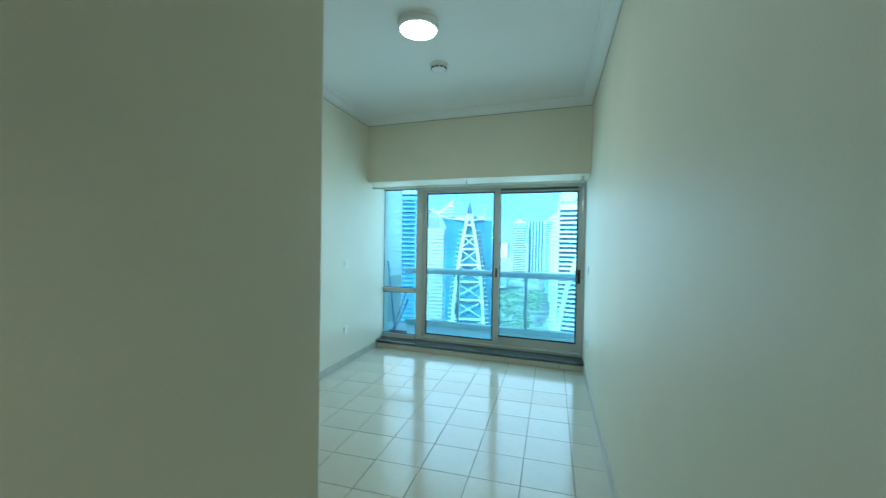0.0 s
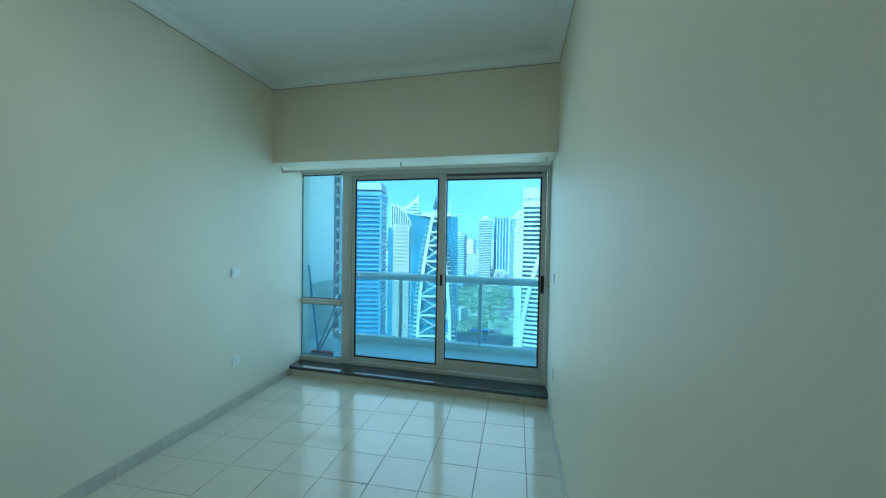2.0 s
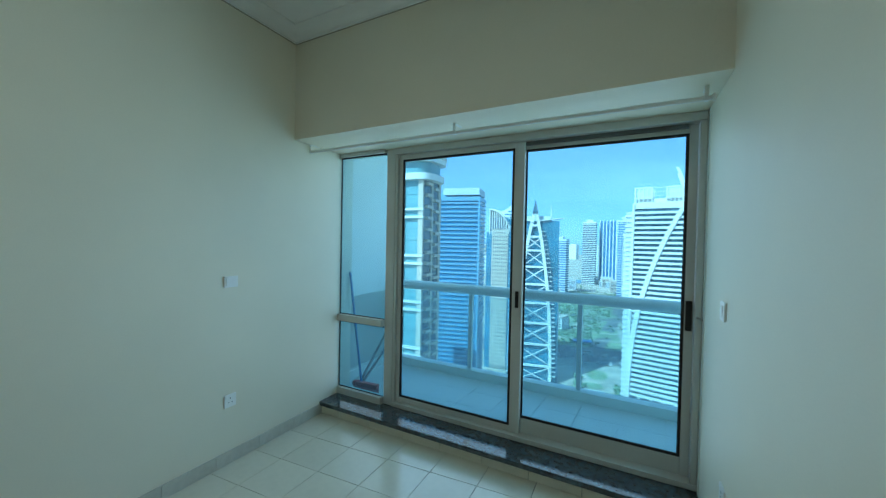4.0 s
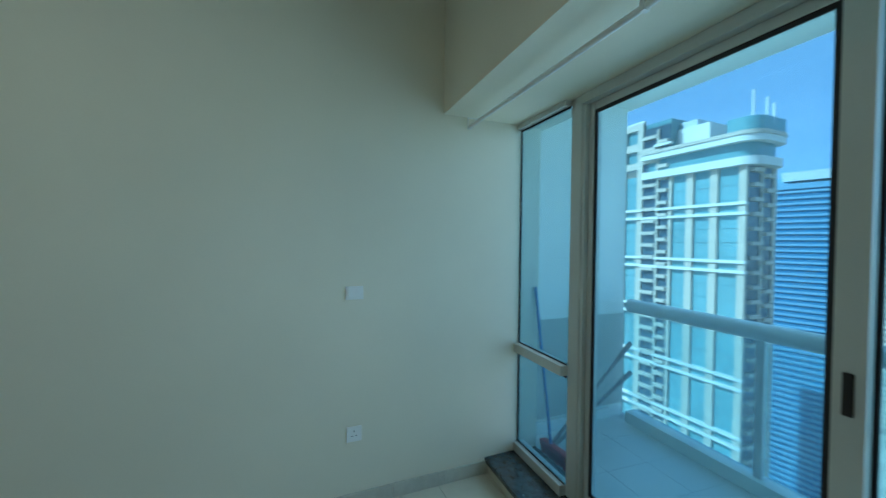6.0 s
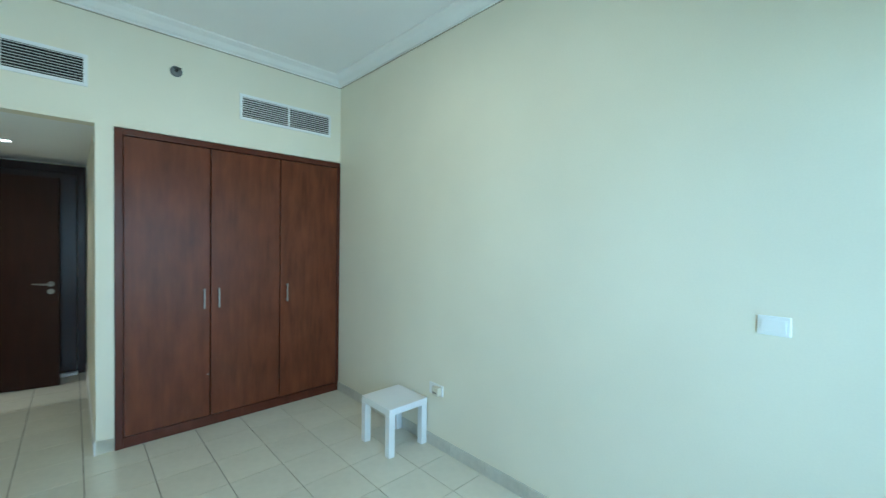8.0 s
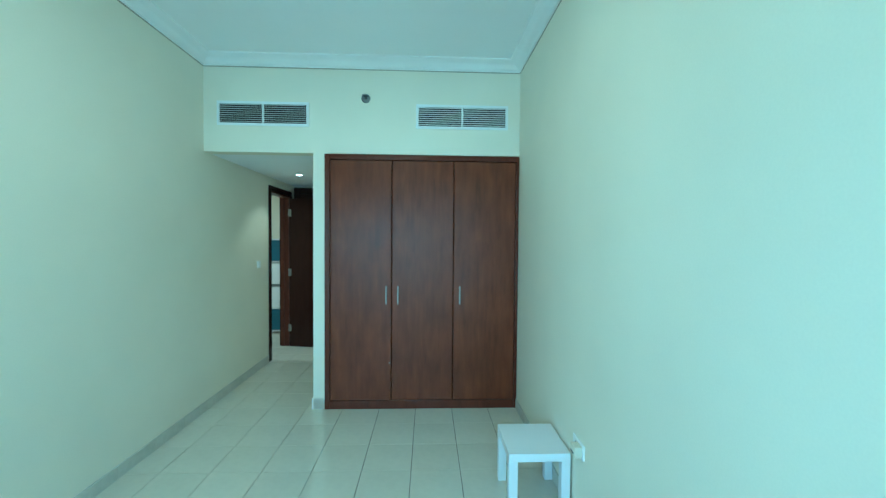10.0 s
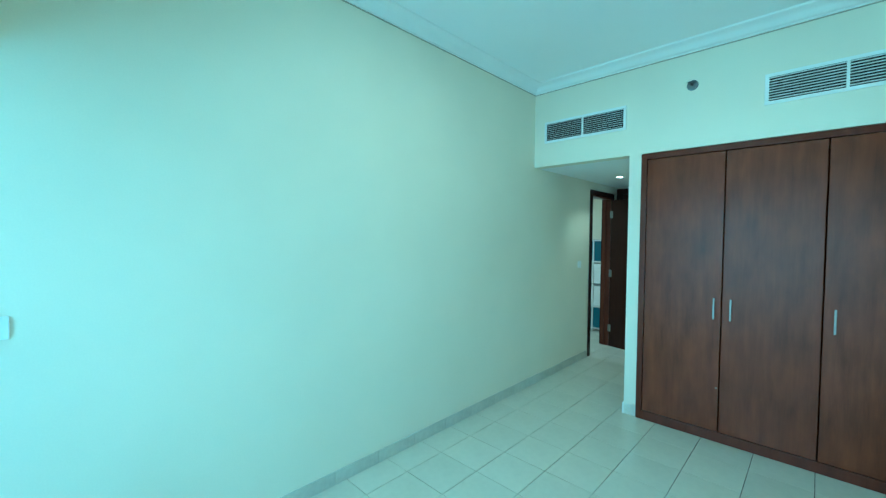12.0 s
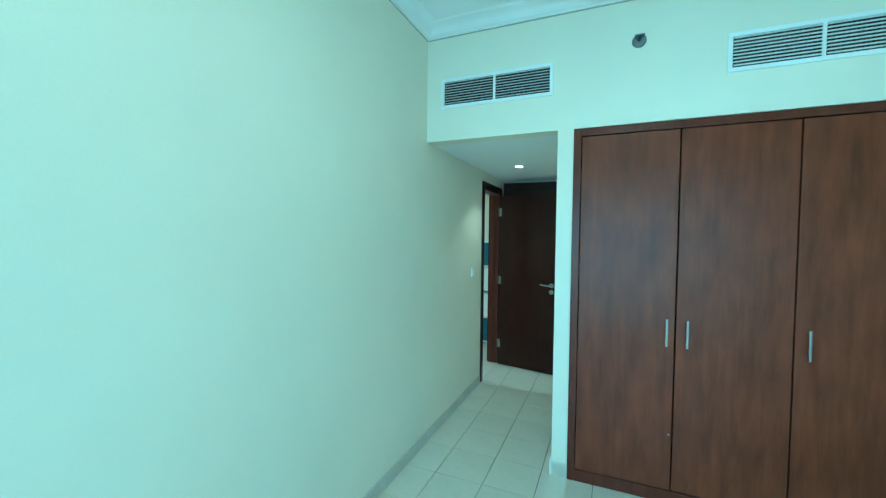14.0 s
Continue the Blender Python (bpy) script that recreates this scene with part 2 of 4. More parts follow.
def tube(bm, p, q, r, seg=12, r2=None):
    """A round bar from p to q."""
    p, q = Vector(p), Vector(q)
    m = Matrix.Translation((p + q) / 2) @ (q - p).to_track_quat("Z", "Y").to_matrix().to_4x4()
    bmesh.ops.create_cone(bm, cap_ends=True, segments=seg, radius1=r, radius2=r if r2 is None else r2, depth=(q - p).length, matrix=m)
    return bm


def turned(bm, rings, seg=32, at=(0, 0, 0), axis="z"):
    """A turned shape from (radius, height) rings, closed at both ends."""
    loops = []
    for r, h in rings:
        loop = []
        for i in range(seg):
            a = 2 * math.pi * i / seg
            c, s = r * math.cos(a), r * math.sin(a)
            v = (c, s, h) if axis == "z" else (c, h, s)
            loop.append(bm.verts.new(Vector(v) + Vector(at)))
        loops.append(loop)
    for a, b in zip(loops, loops[1:]):
        for i in range(seg):
            bm.faces.new((a[i], a[(i + 1) % seg], b[(i + 1) % seg], b[i]))
    bm.faces.new(loops[0][::-1])
    bm.faces.new(loops[-1])
    bmesh.ops.recalc_face_normals(bm, faces=bm.faces[:])
    return bm


def link(name, bm, material, smooth=False):
    me = bpy.data.meshes.new(name)
    bm.to_mesh(me)
    bm.free()
    me.materials.append(material)
    if smooth:
        me.shade_smooth()
        me.set_sharp_from_angle(angle=radians(40))
    return new(name, me)


def part(name, bm, material, parent, label="", smooth=False):
    ob = link(name, bm, material, smooth)
    ob.parent = parent
    return tagged(ob, label)


def piece(name, mesh, parent, m):
    """One of many alike parts that share a mesh."""
    ob = new(name, mesh)
    ob.parent = parent
    ob.matrix_basis = m
    return ob


def mesh_of(name, bm, material):
    me = bpy.data.meshes.new(name)
    bm.to_mesh(me)
    bm.free()
    me.materials.append(material)
    return me


def thing(name, m, label, category, group="", kind=""):
    ob = new(name)
    ob.empty_display_size = 0.1
    ob.matrix_world = m
    return tagged(ob, label, category, group, kind)


def structure(name, bm, material, label="", category="", smooth=False):
    return tagged(link(name, bm, material, smooth), label, category, kind="structure")


# ---- the room's shell ----
W, CEIL_Z, CORN_Z, SOFF = 2.8, 3.13, 3.05, 2.303
LEAN = -0.0780                      # the window side stands askew by this slope
WIN = Matrix.Translation((0, 4.5, 0)) @ Matrix.Rotation(math.atan(LEAN), 4, "Z")

bm = bmesh.new()
box(bm, -0.2, 0, -2.6, 4.66, 0, 3.3)
structure("wall_west", bm, PAINT, "cream painted plaster wall with two outlets", "wall")

bm = bmesh.new()
box(bm, W, W + 0.12, -1.43, 4.42, -0.1, 3.3)
box(bm, W, W + 0.12, -2.6, -2.13, -0.1, 3.3)
box(bm, W, W + 0.12, -2.13, -1.43, 2.15, 3.3)
structure("wall_east", bm, PAINT, "long cream painted wall with a door opening", "wall")

bm = bmesh.new()
box(bm, 0, W, -0.12, 0, SOFF, 3.3)
structure("wall_south", bm, PAINT, "cream painted bulkhead above wardrobe and passage", "wall")

structure("wall_back", B(1.85, W, -2.48, -2.34, 0, SOFF), PAINT, "cream wall closing the entrance passage", "wall")
structure("wall_partition", B(1.75, 1.85, -2.48, 0, 0, SOFF), PAINT, "narrow cream partition beside the wardrobe", "wall")

bm = bmesh.new()
box(bm, -0.05, 2.87, -0.568, 0.20, SOFF, 3.3)
bm.transform(WIN)
structure("wall_north", bm, PAINT, "deep cream beam above the sliding balcony door", "wall")

structure("ceiling", B(-0.2, 3.0, -0.12, 4.6, CEIL_Z, 3.4), CEIL, "smooth white painted ceiling", "ceiling")
structure("ceiling_passage", B(1.85, W, -2.34, -0.12, SOFF, 2.45), CEIL, "low white ceiling of the passage", "ceiling")


def inset(poly, d):
    """The polygon (counter-clockwise) with each side moved inwards by d."""
    out, n = [], len(poly)
    for i in range(n):
        a, b, c = (Vector(poly[i - 1]), Vector(poly[i]), Vector(poly[(i + 1) % n]))
        u, v = (b - a).normalized(), (c - b).normalized()
        p, q = b + d * Vector((-u.y, u.x)), b + d * Vector((-v.y, v.x))
        s = ((q.x - p.x) * v.y - (q.y - p.y) * v.x) / (u.x * v.y - u.y * v.x)
        out.append(p + s * u)
    return out


ROOM = [(0, 0), (W, 0), (W, 3.933 + LEAN * W), (0, 3.933)]
bm = bmesh.new()
rings = []
for d, z in ((0, CORN_Z), (0.012, CORN_Z), (0.014, 3.060), (0.022, 3.063), (0.036, 3.072), (0.054, 3.088), (0.074, 3.101), (0.090, 3.109), (0.106, 3.116), (0.110, 3.122), (0.111, CEIL_Z)):
    rings.append([bm.verts.new((p.x, p.y, z)) for p in inset(ROOM, d)])
for a, b in zip(rings, rings[1:]):
    for i in range(4):
        bm.faces.new((a[i], a[(i + 1) % 4], b[(i + 1) % 4], b[i]))
# brown strip that draws the shadow gap below the cornice
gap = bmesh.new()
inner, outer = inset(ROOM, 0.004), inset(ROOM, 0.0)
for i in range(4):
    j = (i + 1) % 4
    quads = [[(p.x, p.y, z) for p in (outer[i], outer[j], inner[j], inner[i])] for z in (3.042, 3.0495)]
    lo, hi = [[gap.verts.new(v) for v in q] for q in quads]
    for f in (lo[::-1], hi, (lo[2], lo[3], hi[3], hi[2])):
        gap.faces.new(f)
structure("trim_shadow_line", gap, LINE, "thin brown strip in place of the shadow gap under the cornice", "trim")
structure("trim_cornice", bm, CORNICE, "white moulded plaster cornice below the ceiling", "cornice", smooth=True)

# skirting: lengths of tile with small joints
def skirting(name, m, length, material, h=0.085, label=""):
    base = new(name)
    base.matrix_world = m
    tagged(base, label, "skirting", kind="structure")
    n = max(1, round(length / 0.329))
    me = mesh_of("skirting_tile", B(0.001, length / n - 0.001, 0, 0.011, 0, h, bevel=0.003), material)
    for i in range(n):
        piece("skirting_tile", me, base, pose(i * length / n, 0, 0))
    return base


skirting("baseboard_west", pose(0, 4.28, 0, 0, 0, -90), 4.28, SKIRT, label="grey-beige tile skirting along the wall")
skirting("baseboard_east", pose(W, -1.37, 0, 0, 0, 90), 5.42, SKIRT, label="grey-beige tile skirting along the long wall")
skirting("baseboard_partition", pose(1.851, 0.0, 0, 0, 0, 180) @ pose(0, 0, 0), 0.103, CORNICE, h=0.10, label="white painted skirting on the partition end")
skirting("baseboard_passage", pose(1.85, 0.011, 0, 0, 0, -90), 2.3, CORNICE, h=0.10, label="white painted skirting in the passage")

# ---- window side ----
# ledge: tiled riser with a granite top
bm = B(-0.02, 2.86, -0.222, 0.17, -0.05, 0.068)
bm.transform(WIN)
structure("window_ledge_base", bm, GROUT, "mortar under the window ledge", "ledge")
ledge = thing("window_ledge", WIN, "dark speckled granite ledge over cream tile riser", "ledge", kind="structure")
part("granite_top", B(0.0, 2.83, -0.252, 0.15, 0.070, 0.104, bevel=0.006), GRANITE, ledge)
riser = mesh_of("riser_tile", B(0.0015, 0.3275, -0.232, -0.223, 0.003, 0.069, bevel=0.002), TILE)
for i in range(8):
    piece("riser_tile", riser, ledge, pose(0.27 + 0.329 * i - 0.03, 0, 0))
piece("riser_tile", mesh_of("riser_tile_end", B(0.004, 0.238, -0.232, -0.223, 0.003, 0.069, bevel=0.002), TILE), ledge, pose(0, 0, 0))

WINF = WIN @ pose(0, 0.05, 0)
win1 = thing("window_1", WIN, "narrow fixed window with blue glass and aluminium bars", "window", kind="structure")
Z0, Z1 = 0.105, 2.302
part("gasket", B(0.0005, 0.0035, -0.002, 0.012, 0.166, 2.271), GASKET, win1, "black rubber gasket against the wall")
part("window_frame", B(0.001, 0.515, -0.03, 0.05, 2.272, Z1, bevel=0.003), ALU, win1)
part("window_frame", B(0.001, 0.515, -0.03, 0.05, Z0, 0.165, bevel=0.003), ALU, win1)
part("window_bar", B(0.001, 0.515, -0.035, 0.05, 0.780, 0.838, bevel=0.004), ALU, win1)
for z0, z1 in ((0.165, 0.780), (0.838, 2.272)):
    part("pane", B(0.004, 0.514, 0.008, 0.014, z0 + 0.001, z1 - 0.001), GLASS, win1)
    g = bmesh.new()
    box(g, 0.004, 0.514, 0.002, 0.007, z1 - 0.012, z1)
    box(g, 0.004, 0.514, 0.002, 0.007, z0, z0 + 0.008)
    part("gasket", g, GASKET, win1)

door3 = thing("door_3", WINF, "sliding balcony door with two blue glass panels, closed", "sliding door", kind="structure")
part("frame_post", B(0.516, 0.603, -0.040, 0.07, Z0, Z1, bevel=0.005), ALU, door3)
part("frame_head", B(0.605, 2.806, -0.05, 0.07, 2.252, Z1, bevel=0.004), ALU, door3)
part("frame_sill", B(0.605, 2.806, -0.05, 0.07, Z0, 0.140, bevel=0.004), ALU, door3)
part("frame_post", B(2.770, 2.806, -0.050, 0.07, 0.141, 2.251, bevel=0.005), ALU, door3)
part("frame_post", B(0.605, 0.625, -0.036, 0.07, 0.141, 2.251, bevel=0.003), ALU, door3)


def sash(x0, x1, y, left, right, top, bottom, z0, z1, label):
    s = new("sash")
    s.parent = door3
    s.location = (0, y, 0)
    tagged(s, label)
    part("stile", B(x0, x0 + left, -0.018, 0.018, z0, z1, bevel=0.004), ALU, s)
    part("stile", B(x1 - right, x1, -0.018, 0.018, z0, z1, bevel=0.004), ALU, s)
    part("top_rail", B(x0 + left, x1 - right, -0.016, 0.016, z1 - top, z1, bevel=0.003), ALU, s)
    part("bottom_rail", B(x0 + left, x1 - right, -0.016, 0.016, z0, z0 + bottom, bevel=0.003), ALU, s)
    a, b, c, d = x0 + left, x1 - right, z0 + bottom, z1 - top
    part("pane", B(a + 0.001, b - 0.001, -0.003, 0.003, c + 0.001, d - 0.001), GLASS, s)
    # black gasket, drawn wider to include the shade along the sash profile
    g = bmesh.new()
    box(g, a, a + 0.018, -0.012, -0.004, c, d)
    box(g, b - 0.018, b, -0.012, -0.004, c, d)
    box(g, a + 0.018, b - 0.018, -0.012, -0.004, c, c + 0.018)
    box(g, a + 0.018, b - 0.018, -0.012, -0.004, d - 0.018, d)
    part("gasket", g, GASKET, s)
    return s


s1 = sash(0.627, 1.725, 0.006, 0.034, 0.075, 0.040, 0.045, 0.141, 2.251, "front sash with a black pull in its stile")
s2 = sash(1.640, 2.768, 0.044, 0.075, 0.047, 0.050, 0.105, 0.141, 2.251, "back sash with a deep bottom rail and latch")
part("pull_handle", B(1.676, 1.702, -0.024, -0.0185, 1.055, 1.175, bevel=0.003), BLACK, s1, "black recessed pull")
lk = B(2.726, 2.760, -0.032, -0.0185, 1.02, 1.20, bevel=0.004)
part("latch_plate", lk, BLACK, s2, "black sliding latch")
hk = bmesh.new()
tube(hk, (2.782, -0.070, 1.115), (2.782, -0.051, 1.115), 0.006)
tube(hk, (2.782, -0.073, 1.118), (2.802, -0.090, 1.108), 0.006)
part("latch_hook", hk, STEEL, door3, "small brass-coloured hook", smooth=True)

# dark strip laid where the front track shades the sash top
part("track_shade_strip", B(1.727, 2.715, 0.000, 0.025, 2.226, 2.2505), TRACK_SHADE, door3, "dark strip for the shade in the empty front track")
# curtain rod under the beam
rod = thing("curtain_rod", WIN @ pose(0, -0.392, 2.245), "thin white curtain rod on three hooked brackets", "curtain rod")
part("rod", tube(bmesh.new(), (0.014, 0, 0), (2.79, 0, 0), 0.012, 16), RODW, rod, smooth=True)
for x in (0.03, 1.385, 2.765):
    bm = bmesh.new()
    box(bm, x - 0.010, x + 0.010, -0.014, 0.085, 0.054, 0.0575, bevel=0.001)
    box(bm, x - 0.009, x + 0.009, -0.014, -0.010, -0.012, 0.054, bevel=0.001)
    box(bm, x - 0.009, x + 0.009, -0.014, 0.013, -0.014, -0.010, bevel=0.001)
    box(bm, x - 0.009, x + 0.009, 0.010, 0.0135, -0.012, 0.006, bevel=0.001)
    part("bracket", bm, RODW, rod, "folded white metal bracket")
for x in (0.007, 2.797):
    part("end_cap", tube(bmesh.new(), (x - 0.006, 0, 0), (x + 0.006, 0, 0), 0.019, 18), WHITEP, rod, smooth=True)

# ---- passage: doors ----
def plate_handle(parent, at, side, mirror=1):
    """Lever with a round rose and a thumb turn below; side is the way out of the leaf along y."""
    x, y, z = at
    bm = bmesh.new()
    tube(bm, (x, y, z), (x, y + side * 0.009, z), 0.026, 24)
    tube(bm, (x, y + side * 0.009, z), (x, y + side * 0.05, z), 0.010, 14)
    tube(bm, (x + mirror * 0.008, y + side * 0.05, z), (x - mirror * 0.065, y + side * 0.052, z + 0.002), 0.0095, 14)
    tube(bm, (x - mirror * 0.060, y + side * 0.052, z + 0.002), (x - mirror * 0.125, y + side * 0.044, z + 0.008), 0.009, 14, 0.006)
    part("door_handle", bm, STEEL, parent, "brushed steel lever on a round rose", smooth=True)
    bm = bmesh.new()
    tube(bm, (x, y, z - 0.075), (x, y + side * 0.009, z - 0.075), 0.026, 24)
    box(bm, x - 0.004, x + 0.004, y + min(side * 0.009, side * 0.03), y + max(side * 0.009, side * 0.03), z - 0.088, z - 0.062, bevel=0.002)
    part("thumb_turn", bm, STEEL, parent, "round steel thumb turn", smooth=False)


door1 = thing("door_1", pose(W, 0, 0), "dark stained wooden door standing wide open", "door", kind="structure")
JN, JF, HEAD = -1.43, -2.13, 2.15
for y0, y1 in ((JN - 0.032, JN), (JF, JF + 0.032)):
    part("jamb", B(0.0, 0.12, y0 + 0.001, y1 - 0.001, 0, HEAD - 0.001, bevel=0.003), WOODF, door1)
part("head_jamb", B(0.0, 0.12, JF + 0.032, JN - 0.032, HEAD - 0.032, HEAD - 0.001, bevel=0.003), WOODF, door1)
for x0, x1 in ((-0.016, -0.001), (0.121, 0.136)):
    part("architrave", B(x0, x1, JN - 0.018, JN + 0.050, 0, HEAD + 0.050, bevel=0.004), DARKWOOD, door1)
    part("architrave", B(x0, x1, JF - 0.050, JF + 0.018, 0, HEAD + 0.050, bevel=0.004), DARKWOOD, door1)
    part("architrave", B(x0, x1, JF + 0.018, JN - 0.018, HEAD - 0.018, HEAD + 0.050, bevel=0.004), DARKWOOD, door1)
part("door_stop", B(0.065, 0.080, JN - 0.046, JN - 0.033, 0, HEAD - 0.033), WOODF, door1)
part("door_stop", B(0.065, 0.080, JF + 0.033, JF + 0.046, 0, HEAD - 0.033), WOODF, door1)
leaf = new("door_leaf")
leaf.parent = door1
leaf.matrix_basis = Matrix.Translation((-0.022, JF + 0.03, 0)) @ Matrix.Rotation(radians(180 - 11), 4, "Z")
tagged(leaf, "flush dark brown wooden leaf")
part("panel", B(0.006, 0.735, -0.04, 0.0, 0.008, 2.105, bevel=0.003), DARKWOOD, leaf)
plate_handle(leaf, (0.675, -0.04, 1.04), -1, 1)
for z in (0.27, 1.06, 1.90):
    bm = tube(bmesh.new(), (0, -0.043, z - 0.05), (0, -0.043, z + 0.05), 0.008, 12)
    box(bm, 0.002, 0.034, -0.0425, -0.0405, z - 0.05, z + 0.05)
    part("hinge", bm, STEEL, leaf, "steel butt hinge", smooth=True)

door2 = thing("door_2", pose(0, -2.338, 0), "closed dark wooden bathroom door with white threshold", "door", kind="structure")
part("panel", B(1.93, 2.72, 0.0, 0.035, 0.032, 2.20, bevel=0.003), DARKWOOD, door2)
part("architrave", B(1.855, 1.928, 0.0, 0.045, 0.0, 2.285, bevel=0.004), DARKWOOD, door2)
part("architrave", B(2.722, 2.795, 0.0, 0.045, 0.0, 2.285, bevel=0.004), DARKWOOD, door2)
part("architrave", B(1.928, 2.722, 0.0, 0.045, 2.202, 2.285, bevel=0.004), DARKWOOD, door2)
part("threshold", B(1.93, 2.72, 0.0, 0.10, 0.0, 0.030, bevel=0.006), CORNICE, door2, "white marble threshold")
plate_handle(door2, (2.66, 0.035, 1.04), 1, -1)

# ---- wardrobe ----
ward = thing("wardrobe", pose(0, 0, 0), "built-in wardrobe with three red-brown wood veneer doors", "wardrobe")
bm = bmesh.new()
box(bm, 0.002, 1.748, -0.60, -0.585, 0.0, 2.29)
box(bm, 0.002, 0.02, -0.585, -0.03, 0.0, 2.29)
box(bm, 1.730, 1.748, -0.585, -0.03, 0.0, 2.29)
box(bm, 0.02, 1.730, -0.585, -0.03, 2.27, 2.29)
box(bm, 0.02, 1.730, -0.585, -0.03, 0.0, 0.075)
part("carcass", bm, WOODF, ward)
part("face_frame", B(1.702, 1.748, -0.03, 0.012, 0.0, 2.296, bevel=0.003), WOODF, ward)
part("face_frame", B(0.003, 0.028, -0.03, 0.012, 0.0, 2.296, bevel=0.003), WOODF, ward)
part("face_frame", B(0.028, 1.702, -0.03, 0.012, 2.250, 2.296, bevel=0.003), WOODF, ward)
part("plinth", B(0.028, 1.702, -0.03, 0.010, 0.0, 0.076, bevel=0.003), WOODF, ward)
for x0, x1, hx in ((1.1545, 1.697, 1.197), (0.598, 1.1455, 1.091), (0.033, 0.589, 0.534)):
    d = new("wardrobe_door")
    d.parent = ward
    part("panel", B(x0, x1, -0.020, 0.004, 0.081, 2.244, bevel=0.002), WOOD, d)
    bm = bmesh.new()
    box(bm, hx - 0.006, hx + 0.006, 0.026, 0.034, 0.958, 1.122, bevel=0.002)
    box(bm, hx - 0.005, hx + 0.005, 0.002, 0.027, 0.970, 0.980)
    box(bm, hx - 0.005, hx + 0.005, 0.002, 0.027, 1.100, 1.110)
    part("handle", bm, STEEL, d, "slim brushed steel bar handle")
part("lock", tube(bmesh.new(), (1.168, 0.002, 0.42), (1.168, 0.006, 0.42), 0.007, 14), STEEL, ward, "small steel catch", smooth=True)


# ---- vents ----
def vent(x0, x1, z0, z1, tilt, label):
    v = thing("air_vent", pose(x0, 0, z0), label, "air vent", "vents in the bulkhead")
    w, h, f = x1 - x0, z1 - z0, 0.024
    # black sheet on the wall in place of the duct's shaded depth
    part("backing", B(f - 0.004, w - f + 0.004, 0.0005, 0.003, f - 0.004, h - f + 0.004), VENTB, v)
    bm = bmesh.new()
    box(bm, 0, w, 0, 0.010, 0, f, bevel=0.003)
    box(bm, 0, w, 0, 0.010, h - f, h, bevel=0.003)
    box(bm, 0, f, 0, 0.0105, f, h - f, bevel=0.003)
    box(bm, w - f, w, 0, 0.0105, f, h - f, bevel=0.003)
    part("frame", bm, VENTW, v)
    part("mullion", B(w / 2 - 0.009, w / 2 + 0.009, 0.003, 0.0115, f, h - f, bevel=0.002), VENTW, v)
    half = (w - 2 * f - 0.018) / 2
    n = 9
    pitch = (h - 2 * f) / n
    sl = mesh_of("slat", B(0.001, half - 0.001, -0.0046, 0.0046, -0.0012, 0.0012), VENTW)
    # vanes coloured grey for the shade behind the slats
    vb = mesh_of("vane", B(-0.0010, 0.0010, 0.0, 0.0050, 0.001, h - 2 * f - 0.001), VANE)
    for s in (0, 1):
        xs = f + s * (half + 0.018)
        for i in range(n):
            piece("slat", sl, v, pose(xs, 0.0135, f + (i + 0.5) * pitch, tilt))
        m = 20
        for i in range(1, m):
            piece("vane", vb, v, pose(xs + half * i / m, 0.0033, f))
    return v


vent(1.884, 2.683, 2.534, 2.747, -6, "white metal grille with dark gaps above the passage")
vent(0.109, 0.938, 2.534, 2.750, 24, "white metal grille with tilted blades above the wardrobe")

# ---- small fixtures ----
sp = thing("sprinkler", pose(1.385, 0, 2.792), "dark sidewall sprinkler head in a steel cup", "sprinkler")
part("rose", turned(bmesh.new(), [(0.040, 0.0), (0.040, 0.005), (0.033, 0.012), (0.015, 0.013)], 24, axis="y"), POLEG, sp, smooth=True)
bm = tube(bmesh.new(), (0, 0.011, 0), (0, 0.045, 0), 0.008, 12)
tube(bm, (0.010, 0.011, 0), (0.004, 0.05, 0), 0.003, 8)
tube(bm, (-0.010, 0.011, 0), (-0.004, 0.05, 0), 0.003, 8)
part("nozzle", bm, BLACK, sp, smooth=True)
part("deflector", B(-0.026, 0.026, 0.018, 0.058, 0.014, 0.018, bevel=0.001), POLEG, sp)

cl = thing("ceiling_lamp", pose(LAMP_AT[0], LAMP_AT[1], CEIL_Z), "round white surface-mounted ceiling lamp, switched on", "ceiling lamp")
part("housing", turned(bmesh.new(), [(0.148, 0.0), (0.150, -0.012), (0.150, -0.046), (0.142, -0.052), (0.134, -0.052)], 48), WHITEP, cl, smooth=True)
part("diffuser", turned(bmesh.new(), [(0.133, -0.0525), (0.130, -0.058), (0.10, -0.064), (0.04, -0.067), (0.004, -0.0675)], 48), GLOW, cl, "glowing opal diffuser", smooth=True)

sd = thing("smoke_detector", pose(1.378, 2.575, CEIL_Z), "round white smoke detector on the ceiling", "smoke detector")
part("base", turned(bmesh.new(), [(0.055, 0.0), (0.056, -0.010), (0.052, -0.014)], 32), WHITEP, sd, smooth=True)
part("chamber", turned(bmesh.new(), [(0.044, -0.0141), (0.046, -0.020), (0.044, -0.034), (0.034, -0.042), (0.012, -0.044)], 32), WHITEP, sd, smooth=True)
bm = bmesh.new()
for i in range(10):
    a = math.pi * 2 * i / 10
    b2 = B(-0.010, 0.010, 0.0435, 0.0470, -0.033, -0.024)
    b2.transform(Matrix.Rotation(a, 4, "Z"))
    tmp = bpy.data.meshes.new("slot")
    b2.to_mesh(tmp)
    b2.free()
    bm.from_mesh(tmp)
    bpy.data.meshes.remove(tmp)
part("slots", bm, BLACK, sd, "dark air slots")
sd.scale = (1.5, 1.5, 1.3)

dl = thing("downlight", pose(2.365, -1.21, SOFF), "small recessed round downlight, switched on", "downlight")
